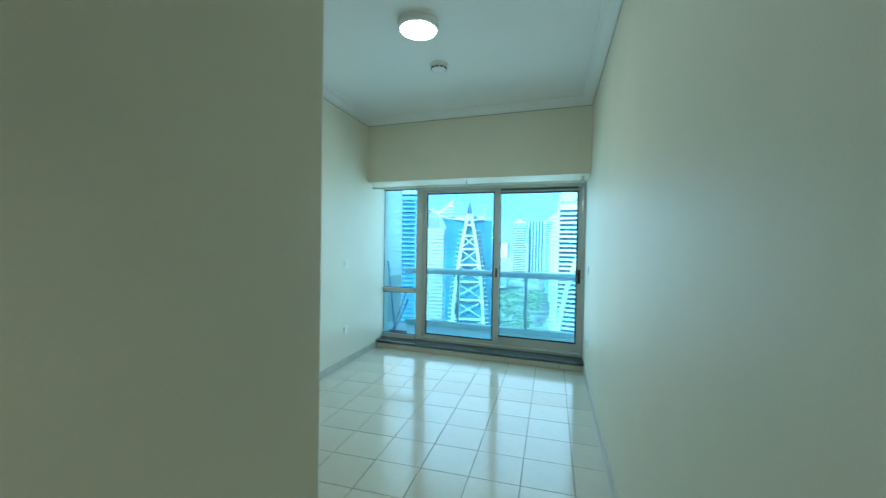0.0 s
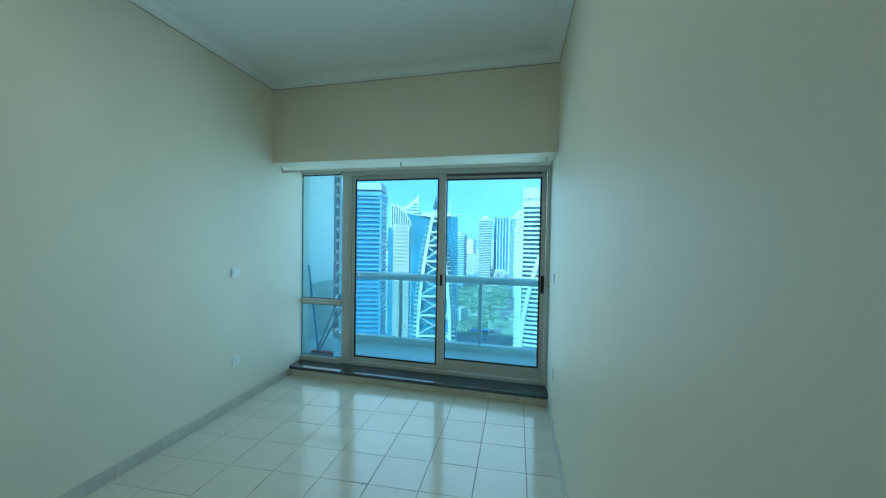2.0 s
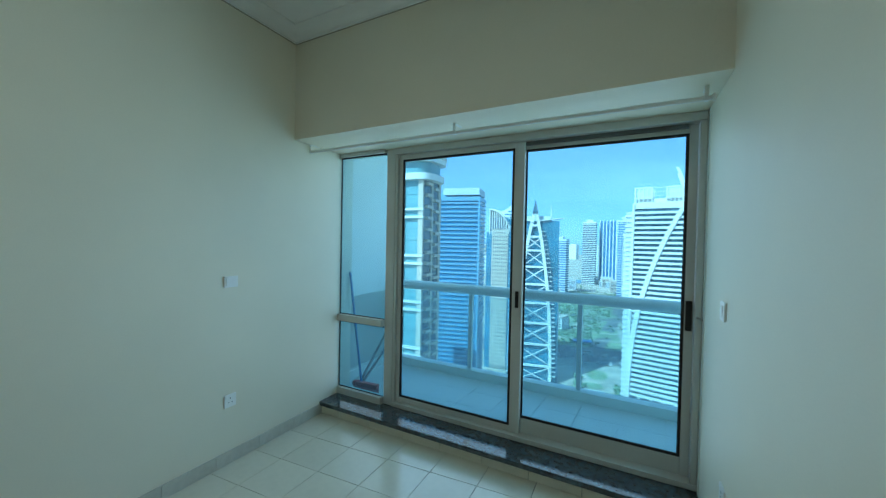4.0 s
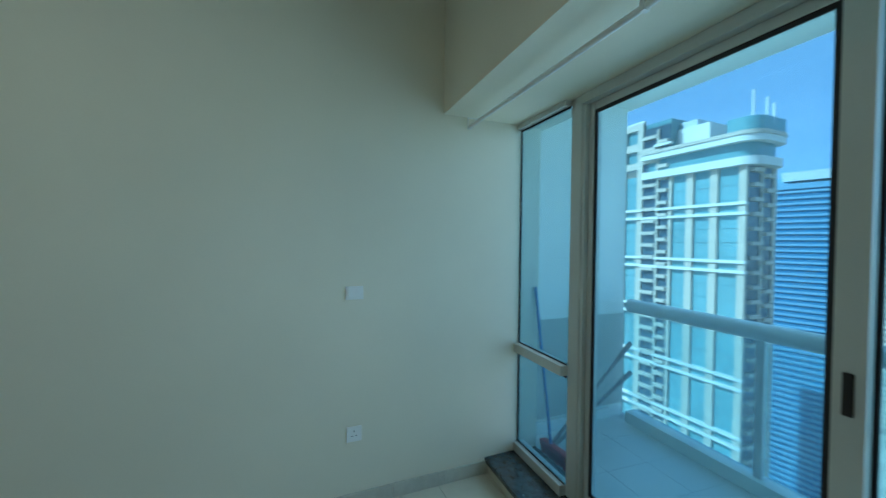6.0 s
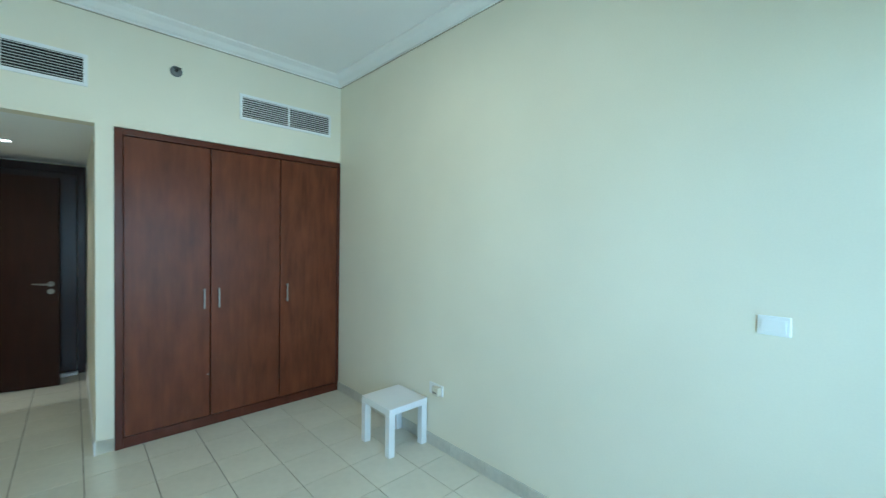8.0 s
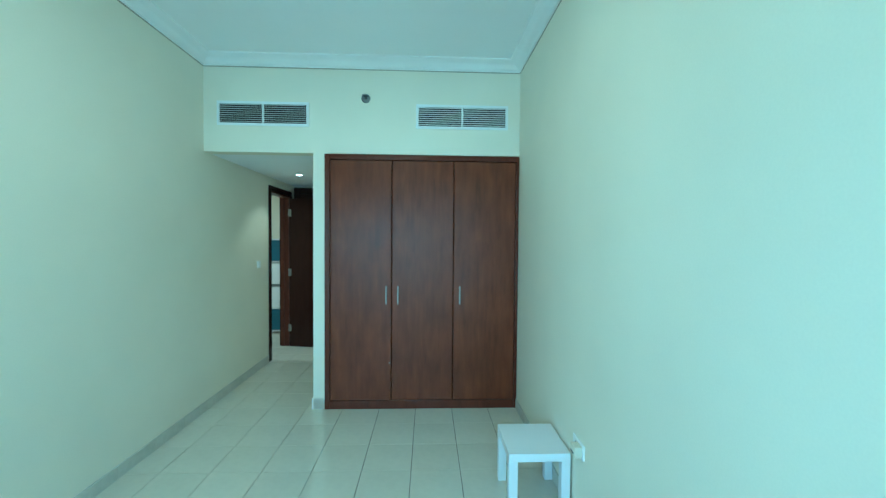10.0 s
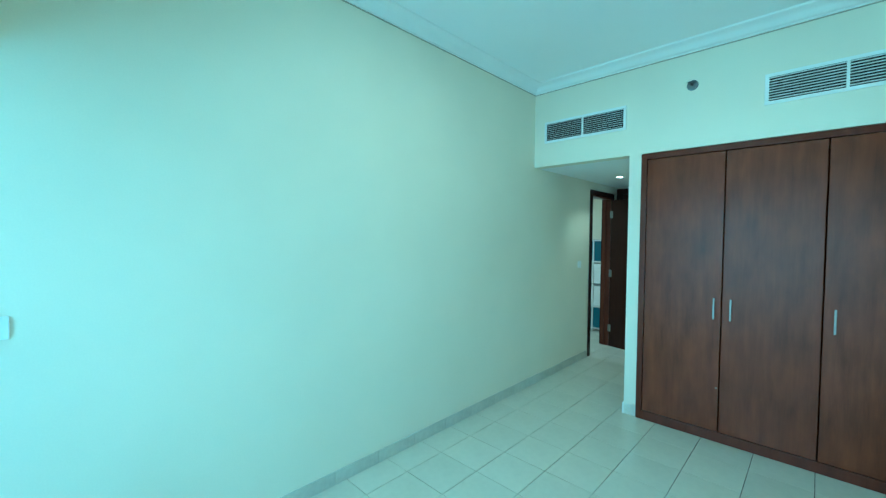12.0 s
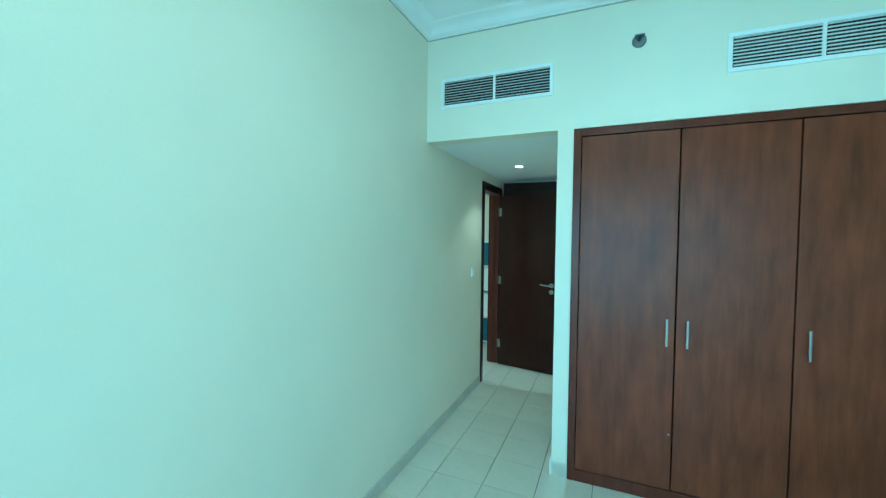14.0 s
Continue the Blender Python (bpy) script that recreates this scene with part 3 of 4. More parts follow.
part("trim_ring", turned(bmesh.new(), [(0.050, 0.0), (0.049, -0.004), (0.038, -0.006)], 32), VENTW, dl, smooth=True)
part("lens", turned(bmesh.new(), [(0.036, -0.0062), (0.030, -0.0075), (0.004, -0.0080)], 24), GLOW, dl, "glowing lens", smooth=True)


def outlet(m, label, category, w=0.086, h=0.086, holes=(), extra=()):
    """Wall plate standing out along +y, with small dark holes or a raised rocker."""
    o = thing("wall_" + category, m, label, category)
    part("plate", B(-w / 2, w / 2, 0, 0.009, -h / 2, h / 2, bevel=0.003), WHITEP, o)
    for x, z, a, b in holes:
        part("hole", B(x - a / 2, x + a / 2, 0.0088, 0.0096, z - b / 2, z + b / 2), BLACK, o)
    for x, z, a, b in extra:
        part("rocker", B(x - a / 2, x + a / 2, 0.0085, 0.0125, z - b / 2, z + b / 2, bevel=0.0015), WHITEP, o)
    return o


PINS = ((0, 0.017, 0.005, 0.009), (-0.012, -0.010, 0.007, 0.005), (0.012, -0.010, 0.007, 0.005))
outlet(pose(0, 3.391, 0.425, 0, 0, -90), "white square three-pin socket low on the wall", "socket", holes=PINS, extra=((0.028, 0.028, 0.012, 0.016),))
outlet(pose(0, 3.389, 1.227, 0, 0, -90), "white double telephone and antenna outlet on the wall", "outlet", w=0.100, h=0.075, holes=((-0.016, -0.002, 0.022, 0.003), (0.012, -0.006, 0.026, 0.003)), extra=((0, 0, 0.075, 0.048),))
outlet(pose(0, 1.455, 0.43, 0, 0, -90), "white square socket beside the small table", "socket", holes=PINS)
outlet(pose(W, -1.10, 1.235, 0, 0, 90), "white light switch beside the door", "switch", extra=((-0.017, 0, 0.03, 0.05), (0.017, 0, 0.03, 0.05)))
outlet(pose(W, 3.756, 1.235, 0, 0, 90), "white light switch near the balcony door", "switch", extra=((0, 0, 0.03, 0.05),))
outlet(pose(W, 3.658, 0.448, 0, 0, 90), "white socket near the balcony door", "socket", holes=PINS)
ad = thing("plug_adaptor", pose(0, 1.515, 0.432, 0, 0, -90), "cream plug adaptor with a dark opening in the socket", "plug adaptor")
part("body", B(-0.034, 0.030, 0.0, 0.052, -0.030, 0.030, bevel=0.006), CREAMP, ad)
part("mounting_plate", B(-0.044, 0.040, 0.0, 0.012, -0.040, 0.040, bevel=0.003), WHITEP, ad, "white plate behind the adaptor")
for x in (-0.014, 0.010):
    part("slot", B(x - 0.009, x + 0.009, 0.0515, 0.0535, -0.011, -0.002), BLACK, ad)

# ---- side table ----
st = thing("side_table", pose(0.188, 1.215, 0), "small white lacquered side table against the wall", "side table")
part("tabletop", B(-0.175, 0.175, -0.180, 0.180, 0.298, 0.345, bevel=0.003), LACQ, st)
leg = mesh_of("leg", B(-0.025, 0.025, -0.025, 0.025, 0, 0.2975, bevel=0.002), LACQ)
for sx in (-1, 1):
    for sy in (-1, 1):
        piece("leg", leg, st, pose(sx * 0.1495, sy * 0.1545, 0))

# ---- hall beyond the open door ----
structure("hall_floor_base", B(2.92, 5.6, -3.35, 0.4, -0.1, -0.008), GROUT, "mortar under the hall tiles", "floor")
structure("hall_wall_south", B(2.8, 5.8, -3.55, -3.35, -0.1, 2.7), PAINT, "pale wall of the hall", "wall")
structure("hall_wall_east", B(5.6, 5.8, -3.35, 0.4, -0.1, 2.7), PAINT, "pale wall of the hall", "wall")
structure("hall_wall_north", B(2.92, 5.8, 0.4, 0.6, -0.1, 2.7), PAINT, "pale wall of the hall", "wall")
structure("hall_wall_west", B(2.8, 2.92, -3.35, -2.601, -0.1, 2.7), PAINT, "pale wall of the hall", "wall")
structure("hall_ceiling", B(2.92, 5.6, -3.35, 0.4, 2.5, 2.7), CEIL, "white ceiling of the hall", "ceiling")
# made-up fitting, out of sight, to go with the added hall light
hl = thing("ceiling_lamp", pose(4.2, -1.6, 2.5), "unseen round ceiling lamp added to brighten the hall", "ceiling lamp")
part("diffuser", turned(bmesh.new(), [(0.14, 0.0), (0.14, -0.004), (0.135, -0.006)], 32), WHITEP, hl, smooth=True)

sh = thing("shelf_unit", pose(2.97, -2.84, 0), "white cube shelf with dark blue and white doors", "shelf unit")
for i in range(3):
    part("upright", B(i * 0.38, i * 0.38 + 0.02, -0.39, 0, 0, 1.53, bevel=0.002), LACQ, sh)
for z in (0.03, 0.40, 0.775, 1.15, 1.51):
    for c in (0, 1):
        part("shelf", B(c * 0.38 + 0.021, c * 0.38 + 0.379, -0.388, -0.004, z, z + 0.02), POLEG if z == 0.775 else LACQ, sh)
for c in (0, 1):
    for r, z in enumerate((0.052, 0.422, 0.797, 1.172)):
        blue = r in (0, 3)
        part("cube_door", B(c * 0.38 + 0.024, c * 0.38 + 0.376, -0.03, -0.012, z + 0.002, z + 0.334, bevel=0.002), BLUEB if blue else LACQ, sh, "dark blue door" if blue else "white door")

# ---- balcony ----
BZ = 0.062
bm = B(-0.5, 4.6, 0.17, 1.23, -0.25, BZ - 0.008)
bm.transform(WIN)
structure("balcony_slab", bm, BALD, "concrete balcony slab", "balcony")
bm = B(-0.45, 4.6, 0.20, 1.26, 2.655, 2.9)
bm.transform(WIN)
structure("balcony_soffit", bm, BALP, "pale underside of the balcony above", "balcony")
structure("balcony_wall_west", B(-0.42, -0.202, 4.661, 5.71, -0.25, 2.75), BALP, "pale painted side wall of the balcony", "wall")
# thin grey sheet that colours in the shade low on this wall
structure("balcony_wall_shade", B(-0.201, -0.197, 4.662, 5.708, 0.165, 0.93), BALD, "grey sheet standing in for shade low on the balcony wall", "dado")
structure("balcony_wall_east", B(4.3, 4.5, 4.1, 5.4, -0.25, 2.75), BALP, "pale painted side wall of the balcony", "wall")
bm = B(2.808, 4.6, -0.05, 0.17, -0.25, 3.4)
bm.transform(WIN)
structure("facade_wall", bm, BALP, "pale outer wall beside the balcony door", "wall")
bm = B(-0.168, 4.5, 1.10, 1.215, BZ, 0.150, bevel=0.006)
bm.transform(WIN)
structure("balcony_kerb", bm, BALP, "pale low kerb at the balcony edge", "kerb")
structure("balcony_kerb_side", B(-0.1965, -0.17, 4.662, 5.54, BZ, 0.150), BALP, "pale low kerb at the balcony side", "kerb")

rail = thing("balcony_railing", WIN @ pose(0, 1.155, 0.150), "round pale metal handrail over glass panels", "railing")
part("handrail", tube(bmesh.new(), (-0.19, 0, 0.86), (4.36, 0, 0.86), 0.052, 24), RAILM, rail, smooth=True)
for x in (0.80, 1.935, 3.07, 4.205):
    part("post", B(x - 0.022, x + 0.022, -0.02, 0.02, 0.0, 0.82, bevel=0.004), RAILM, rail)
for x0, x1 in ((-0.185, 0.776), (0.824, 1.911), (1.959, 3.046), (3.094, 4.18)):
    part("glass_panel", B(x0, x1, -0.005, 0.005, 0.02, 0.80), CLEAR, rail, "clear glass panel")

bt = mesh_of("balcony_tile", B(0.0012, 0.3278, 0.0012, 0.3278, -0.006, 0.0, bevel=0.001), BALT)
bfloor = thing("balcony_floor", WIN @ pose(0, 0, BZ), "grey square floor tiles on the balcony", "floor", kind="structure")
for i in range(-1, 13):
    for j in range(3):
        piece("tile", bt, bfloor, pose(0.02 + i * 0.329, 0.126 + j * 0.329, 0))

br = thing("broom", pose(0.17, 4.70, BZ), "broom with blue handle and red bristles leaning on the wall", "broom")
part("handle", tube(bmesh.new(), (-0.06, 0.0, 0.085), (-0.157, -0.074, 1.15), 0.011, 12), BLUEH, br, smooth=True)
part("head", B(-0.15, 0.13, -0.025, 0.025, 0.055, 0.095, bevel=0.006), REDB, br)
bm = bmesh.new()
for i in range(24):
    for j in range(4):
        x, y = -0.143 + i * 0.0116, -0.018 + j * 0.012
        tube(bm, (x, y, 0.056), (x + random.uniform(-0.012, 0.012), y + random.uniform(-0.012, 0.012), 0.001), 0.004, 5, 0.005)
tagged(part("bristles", bm, REDB, br), kind="stuff")
for x0, z1, x1 in ((0.05, 0.645, -0.08), (0.07, 0.415, -0.094)):
    p = thing("pole", pose(x0, 4.72, BZ), "grey metal mop pole leaning on the balcony railing", "pole", "poles on the balcony")
    part("shaft", tube(bmesh.new(), (0, 0, 0.02), (x1, 0.86, z1), 0.013, 12), POLEG, p, smooth=True)
    part("grip", tube(bmesh.new(), (x1 * 0.85, 0.731, 0.02 + (z1 - 0.02) * 0.85), (x1 * 1.02, 0.877, 0.02 + (z1 - 0.02) * 1.02), 0.018, 12), POLEG, p, smooth=True)

# ---- city ----
GZ = -110.0
EYE = Vector((2.3, 2.3, 0))
CWHITE = mat("white_facade", (0.62, 0.61, 0.58), 0.6, vary=0.06, scale=0.05, grain=0.6)
CSAND = mat("sand_facade", (0.46, 0.41, 0.34), 0.7, vary=0.08, scale=0.05, grain=0.6)
CGREY = mat("grey_facade", (0.47, 0.51, 0.54), 0.6, vary=0.08, scale=0.05, grain=0.5)
CBAND = mat("pale_blue_spandrel", (0.17, 0.31, 0.45), 0.35, vary=0.08, scale=0.05, grain=0.5)
CBLUE = mat("blue_curtain_wall", (0.055, 0.17, 0.33), 0.15, vary=0.2, scale=0.04, grain=0.4, per_piece=0.2)
CTEAL = mat("green_blue_glazing", (0.16, 0.30, 0.33), 0.10, vary=0.25, scale=0.06, grain=0.5, per_piece=0.4)
CDEEP = mat("deep_blue_green_glazing", (0.07, 0.19, 0.28), 0.2, vary=0.25, scale=0.05, grain=0.4)
DECK = mat("terracotta_deck", (0.36, 0.22, 0.17), 0.85, vary=0.15, scale=0.1, grain=1.0)
CDARK = mat("dark_glazing", (0.055, 0.095, 0.135), 0.15, vary=0.3, scale=0.06, grain=0.4, per_piece=0.3)
GROUND = mat("city_ground", (0.50, 0.46, 0.38), 0.9, scale=0.035, grain=0.2, color2=(0.21, 0.21, 0.17))
LAWN = mat("park_grass", (0.25, 0.31, 0.17), 0.95, vary=0.3, scale=0.03, grain=0.4)
ASPH = mat("asphalt", (0.115, 0.118, 0.124), 0.85, vary=0.15, scale=0.03, grain=0.6)
PAVE = mat("pale_paving", (0.42, 0.38, 0.31), 0.85, vary=0.22, scale=0.06, grain=0.5)
LEAFM = mat("tree_leaves", (0.14, 0.20, 0.11), 0.9, vary=0.3, scale=0.2, grain=1.5)
CARM = mat("car_paint", (0.55, 0.55, 0.55), 0.3, scale=0.45, grain=0.9, color2=(0.05, 0.05, 0.06))
BLUER = mat("blue_metal_roof", (0.06, 0.17, 0.50), 0.5, vary=0.15, scale=0.2, grain=1.0)
POOL = mat("lake_water", (0.06, 0.20, 0.21), 0.12, vary=0.2, scale=0.02)


def spot(az, d):
    a = radians(az - 2.1)
    return EYE.x + d * math.sin(a), EYE.y + d * math.cos(a)


def city(x, y):
    """Street plan to world: turned 2.1 degrees about EYE to fit the camera's view."""
    c, s = math.cos(radians(2.1)), math.sin(radians(2.1))
    return EYE.x + (x - EYE.x) * c - (y - EYE.y) * s, EYE.y + (x - EYE.x) * s + (y - EYE.y) * c


def building(name, x, y, turn, label):
    return thing(name, pose(x, y, GZ, 0, 0, turn), label, "building", kind="")


def repeat(name, bm, material, parent, steps):
    """Alike pieces of a facade, sharing one mesh."""
    me = mesh_of(name, bm, material)
    for p in steps:
        piece(name, me, parent, pose(*p))


bm = bmesh.new()
bmesh.ops.create_grid(bm, x_segments=2, y_segments=2, size=4500)
bmesh.ops.translate(bm, vec=(0, 0, GZ), verts=bm.verts[:])
structure("ground", bm, GROUND, "sandy city ground reaching the hazy horizon", "ground")


def strip(name, pts, width, z, material, label):
    bm = bmesh.new()
    prev = None
    pts = [city(*p) for p in pts]
    for i, p in enumerate(pts):
        a, b = Vector(pts[max(0, i - 1)]), Vector(pts[min(len(pts) - 1, i + 1)])
        n = (b - a).normalized()
        n = Vector((-n.y, n.x)) * width / 2
        cur = [bm.verts.new((p[0] + s * n.x, p[1] + s * n.y, GZ + z)) for s in (1, -1)]
        if prev:
            bm.faces.new((prev[0], prev[1], cur[1], cur[0]))
        prev = cur
    bmesh.ops.recalc_face_normals(bm, faces=bm.faces[:])
    if bm.faces[:][0].normal.z < 0:
        bmesh.ops.reverse_faces(bm, faces=bm.faces[:])
    return structure(name, bm, material, label, name.split("_")[0])


def curve_pts(a, b, bow, n=14):
    a, b = Vector(a), Vector(b)
    side = Vector((-(b - a).y, (b - a).x)).normalized() * bow
    return [tuple(a.lerp(b, i / n) + side * math.sin(math.pi * i / n)) for i in range(n + 1)]


strip("lawn_park", curve_pts((-45, 448), (-10, 900), 20), 130, 0.3, LAWN, "green park with trees between the towers")
strip("road_1", curve_pts((-130, 415), (160, 395), 16), 52, 0.5, ASPH, "wide asphalt road between the towers")
strip("road_2", curve_pts((-8, 440), (-40, 1500), -50), 16, 0.6, ASPH, "asphalt road through the park")
strip("road_3", curve_pts((-90, 232), (130, 214), -10), 12, 0.7, ASPH, "asphalt street at the towers' feet")
strip("road_4", curve_pts((-400, 640), (420, 560), 30), 24, 0.55, ASPH, "distant asphalt road")
for k in range(9):
    y0 = 455 + k * 50
    strip("pavement_path", curve_pts((-110 + 7 * k, y0), (45 - 4 * k, y0 + 30 - 8 * k), 14 - 4 * k), 5.0, 0.9 + 0.02 * k, PAVE, "pale path winding through the park")
strip("pavement_path", curve_pts((-60, 420), (-25, 900), -18), 6.0, 1.15, PAVE, "pale path winding through the park")
strip("water_lake", curve_pts((-150, 1180), (-40, 1240), 12), 110, 0.65, POOL, "pale lake beyond the park")


def plot(name, x, y, rx, ry, z, material, label, turn=0.0, n=28, square=2.0):
    """A round or softly square patch of ground."""
    bm = bmesh.new()
    vs = []
    for i in range(n):
        a = 2 * math.pi * i / n
        c, d = math.cos(a), math.sin(a)
        u, v = rx * math.copysign(abs(c) ** (2 / square), c), ry * math.copysign(abs(d) ** (2 / square), d)
        t = radians(turn)
        vs.append(bm.verts.new((x + u * math.cos(t) - v * math.sin(t), y + u * math.sin(t) + v * math.cos(t), GZ + z)))
    bm.faces.new(vs)
    return structure(name, bm, material, label, name.split("_")[0])


plot("pavement_plaza", -9, 305, 27, 66, 0.30, PAVE, "pale paved plaza with lawns", 2, square=5)
plot("lawn_terrace", -17, 358, 8.5, 14, 0.45, LAWN, "oval green lawn on the plaza", 6)
plot("lawn_terrace", -18, 329, 7.5, 7, 0.45, LAWN, "rounded green lawn on the plaza", 8, square=3)
plot("lawn_terrace", -16, 308, 7, 4.5, 0.45, LAWN, "small green lawn on the plaza", 4, square=3)
plot("lawn_terrace", -0.5, 305, 3.0, 28, 0.45, LAWN, "long green lawn strip on the plaza", -3)
plot("pavement_wall", -16, 317.5, 8, 0.8, 1.2, CWHITE, "white garden wall between the lawns", -2, square=6)
plot("water_pool", -20, 263, 7, 7, 0.5, POOL, "turquoise pool on the plaza", 10, square=6)
plot("water_pool", 1, 251.5, 13, 3.2, 0.5, POOL, "long turquoise pool beside the plaza", -3, square=6)
garage = thing("parking_garage", pose(-51, 261, GZ), "low round parking garage with cars on its deck", "building")
deck, rim, base = bmesh.new(), bmesh.new(), bmesh.new()
bmesh.ops.create_cone(base, cap_ends=True, segments=40, radius1=17, radius2=17, depth=4.6, matrix=Matrix.Translation((0, 0, 2.3)))
bmesh.ops.create_cone(deck, cap_ends=True, segments=40, radius1=17.4, radius2=17.4, depth=0.5, matrix=Matrix.Translation((0, 0, 4.85)))
for k in range(40):
    a, b = 2 * math.pi * k / 40, 2 * math.pi * (k + 1) / 40
    tube(rim, (17.3 * math.cos(a), 17.3 * math.sin(a), 5.5), (17.3 * math.cos(b), 17.3 * math.sin(b), 5.5), 0.45, 6)
part("wall", base, CDARK, garage)
part("deck", deck, ASPH, garage)
part("parapet", rim, CWHITE, garage)
repeat("column", B(16.9, 17.6, -0.4, 0.4, 0, 4.6), CWHITE, garage, [(0, 0, 0, 0, 0, 360 * k / 28) for k in range(28)])
pavilion = thing("pavilion", pose(-39, 462, GZ, 0, 0, 12), "low park pavilion with a bright blue roof", "building")
part("wall", B(-9, 9, -4, 4, 0, 3.4), CSAND, pavilion)
part("roof", B(-10, 10, -5, 5, 3.4, 4.2, bevel=0.2), BLUER, pavilion)
plot("road_forecourt", 44, 262, 46, 12, 0.42, ASPH, "asphalt forecourt of the white tower", -12, square=5)
plot("road_car_park", 60, 225, 40, 22, 0.41, ASPH, "asphalt car park before the white tower", -12, square=5)
for x, y, rx, ry in ((-62, 470, 22, 26), (-30, 520, 26, 22), (-78, 600, 30, 34), (-38, 660, 30, 30), (-90, 760, 34, 44), (-48, 840, 30, 40)):
    plot("lawn_meadow", x, y, rx, ry, 0.75 + ry * 0.002, LAWN, "open green meadow in the park", rx, square=2.6)
for x, y, rx, ry in ((-44, 560, 9, 6), (-70, 540, 12, 5), (-30, 600, 7, 9)):
    plot("pavement_court", x, y, rx, ry, 1.0, PAVE, "pale sports court in the park", rx)

# one sheet of many tree crowns
rng = random.Random(5)
ico = bmesh.new()
bmesh.ops.create_icosphere(ico, subdivisions=1, radius=1)
IV = [v.co.copy() for v in ico.verts]
IF = [[v.index for v in f.verts] for f in ico.faces]
ico.free()
tv, tf = [], []
for k in range(2100):
    if k % 6 == 0:
        x, y = rng.uniform(-260, 260), rng.uniform(448, 1500)
    elif k % 6 == 1:
        x, y = rng.uniform(-200, 200), rng.uniform(448, 1100)
    elif k % 6 == 2 and k < 700:
        a = rng.random()
        x, y = (-18 + 3 * a, 345 - 48 * a) if k % 4 else (9.5 + 3 * a, 272 + 62 * a)
        x, y = x + rng.gauss(0, 1.6), y + rng.gauss(0, 3)
    else:
        # belts of trees that wind round the meadows
        a = rng.random()
        y = 452 + 500 * a
        x = -48 + (26 + 34 * a) * math.sin(y * 0.021 + 2.2 * (k % 3)) + rng.gauss(0, 7 + 12 * a)
    r = rng.uniform(0.8, 2.6)
    x, y = city(x, y)
    for c in range(3):
        o = Vector((rng.gauss(0, r * 0.5), rng.gauss(0, r * 0.5), r * rng.uniform(0.6, 1.5)))
        base = len(tv)
        tv += [(x + o.x + v.x * r * rng.uniform(0.5, 0.8), y + o.y + v.y * r * rng.uniform(0.5, 0.8), GZ + o.z + v.z * r * rng.uniform(0.4, 0.7)) for v in IV]
        tf += [[base + i for i in f] for f in IF]
me = bpy.data.meshes.new("trees")
me.from_pydata(tv, [], tf)
me.materials.append(LEAFM)
tagged(new("park_trees", me), "many small green park trees seen from above", "trees", kind="stuff")

# parked and driving cars far below
cv, cf = [], []
def car(x, y, a, lift=0.8):
    x, y = city(x, y)
    c, s = math.cos(a), math.sin(a)
    for hx, hy, z0, z1 in ((2.2, 0.9, 0.3, 0.9), (1.2, 0.8, 0.9, 1.45)):
        b = len(cv)
        for z in (z0, z1):
            k = 1 if z == z0 else 0.9
            for u, v in ((-1, -1), (1, -1), (1, 1), (-1, 1)):
                cv.append((x + (u * hx * c - v * hy * s) * k, y + (u * hx * s + v * hy * c) * k, GZ + lift + z))
        cf.extend([[b, b + 3, b + 2, b + 1], [b + 4, b + 5, b + 6, b + 7]] + [[b + i, b + (i + 1) % 4, b + 4 + (i + 1) % 4, b + 4 + i] for i in range(4)])
for i in range(150):
    car(rng.uniform(-120, 150), 408 + rng.uniform(-22, 22), rng.gauss(0, 0.08))
for r in range(6):
    for i in range(16):
        if rng.random() < 0.8:
            car(64 + i * 3.1 + r * 1.2, 246 - r * 8.5 - i * 0.9, 1.35)
for r in range(6):
    for i in range(14):
        if rng.random() < 0.75:
            car(-54 + i * 1.9, 250 + r * 4.6 + i * 0.2, 1.6, 5.0)
for i in range(26):
    car(rng.uniform(10, 90), 258 + rng.uniform(-5, 5), rng.gauss(-0.2, 0.1))
for i in range(70):
    car(-25 + rng.uniform(-4, 4) - 0.04 * i, 405 + 9 * i, 1.5 + rng.gauss(0, 0.1))
for i in range(40):
    car(rng.uniform(-85, 40), 240 + rng.uniform(-6, 6), rng.gauss(0, 0.1))
me = bpy.data.meshes.new("cars")
me.from_pydata(cv, [], cf)
me.materials.append(CARM)
tagged(new("cars", me), "many small cars on roads and parking lot", "cars", kind="stuff")

# tower with piers, paired bands and a balcony stack (nearest)
A = building("apartment_tower", -46.0, 92.0, 0, "tall sand-coloured apartment tower with green-blue glazing and balconies")
AH = 139.0
part("body", B(-62, -0.4, 0.6, 11, 0, 129), CTEAL, A)
part("upper_body", B(-62, -17.3, 0.9, 11, 131, 142.2), CTEAL, A)
piers = [(0.0, 1.5), (-5.7, 1.7), (-11.1, 1.7), (-16.4, 0.8), (-24.6, 1.7), (-30.0, 2.7), (-37.0, 2.3), (-44.0, 2.3), (-51.0, 2.3)]
for x, w in piers:
    part("pier", B(x - w, x, 0, 0.7, 0, 129 if x > -17 else 142.8, bevel=0.12), CSAND, A)
for z0, z1 in ((131.0, 132.7), (135.8, 137.8), (141.3, 143.0)):
    part("lintel", B(-62, -24.6, 0.12, 0.95, z0, z1), CSAND, A)
part("parapet", B(-62.2, -24.5, 0.2, 1.0, 143.0, 143.4), CWHITE, A)
repeat("band", B(-62, 0.15, -0.30, 0.6, 0, 0.62), CWHITE, A, [(0, 0, 119.7 - 12.3 * k + s) for k in range(9) for s in (0, -2.1)])
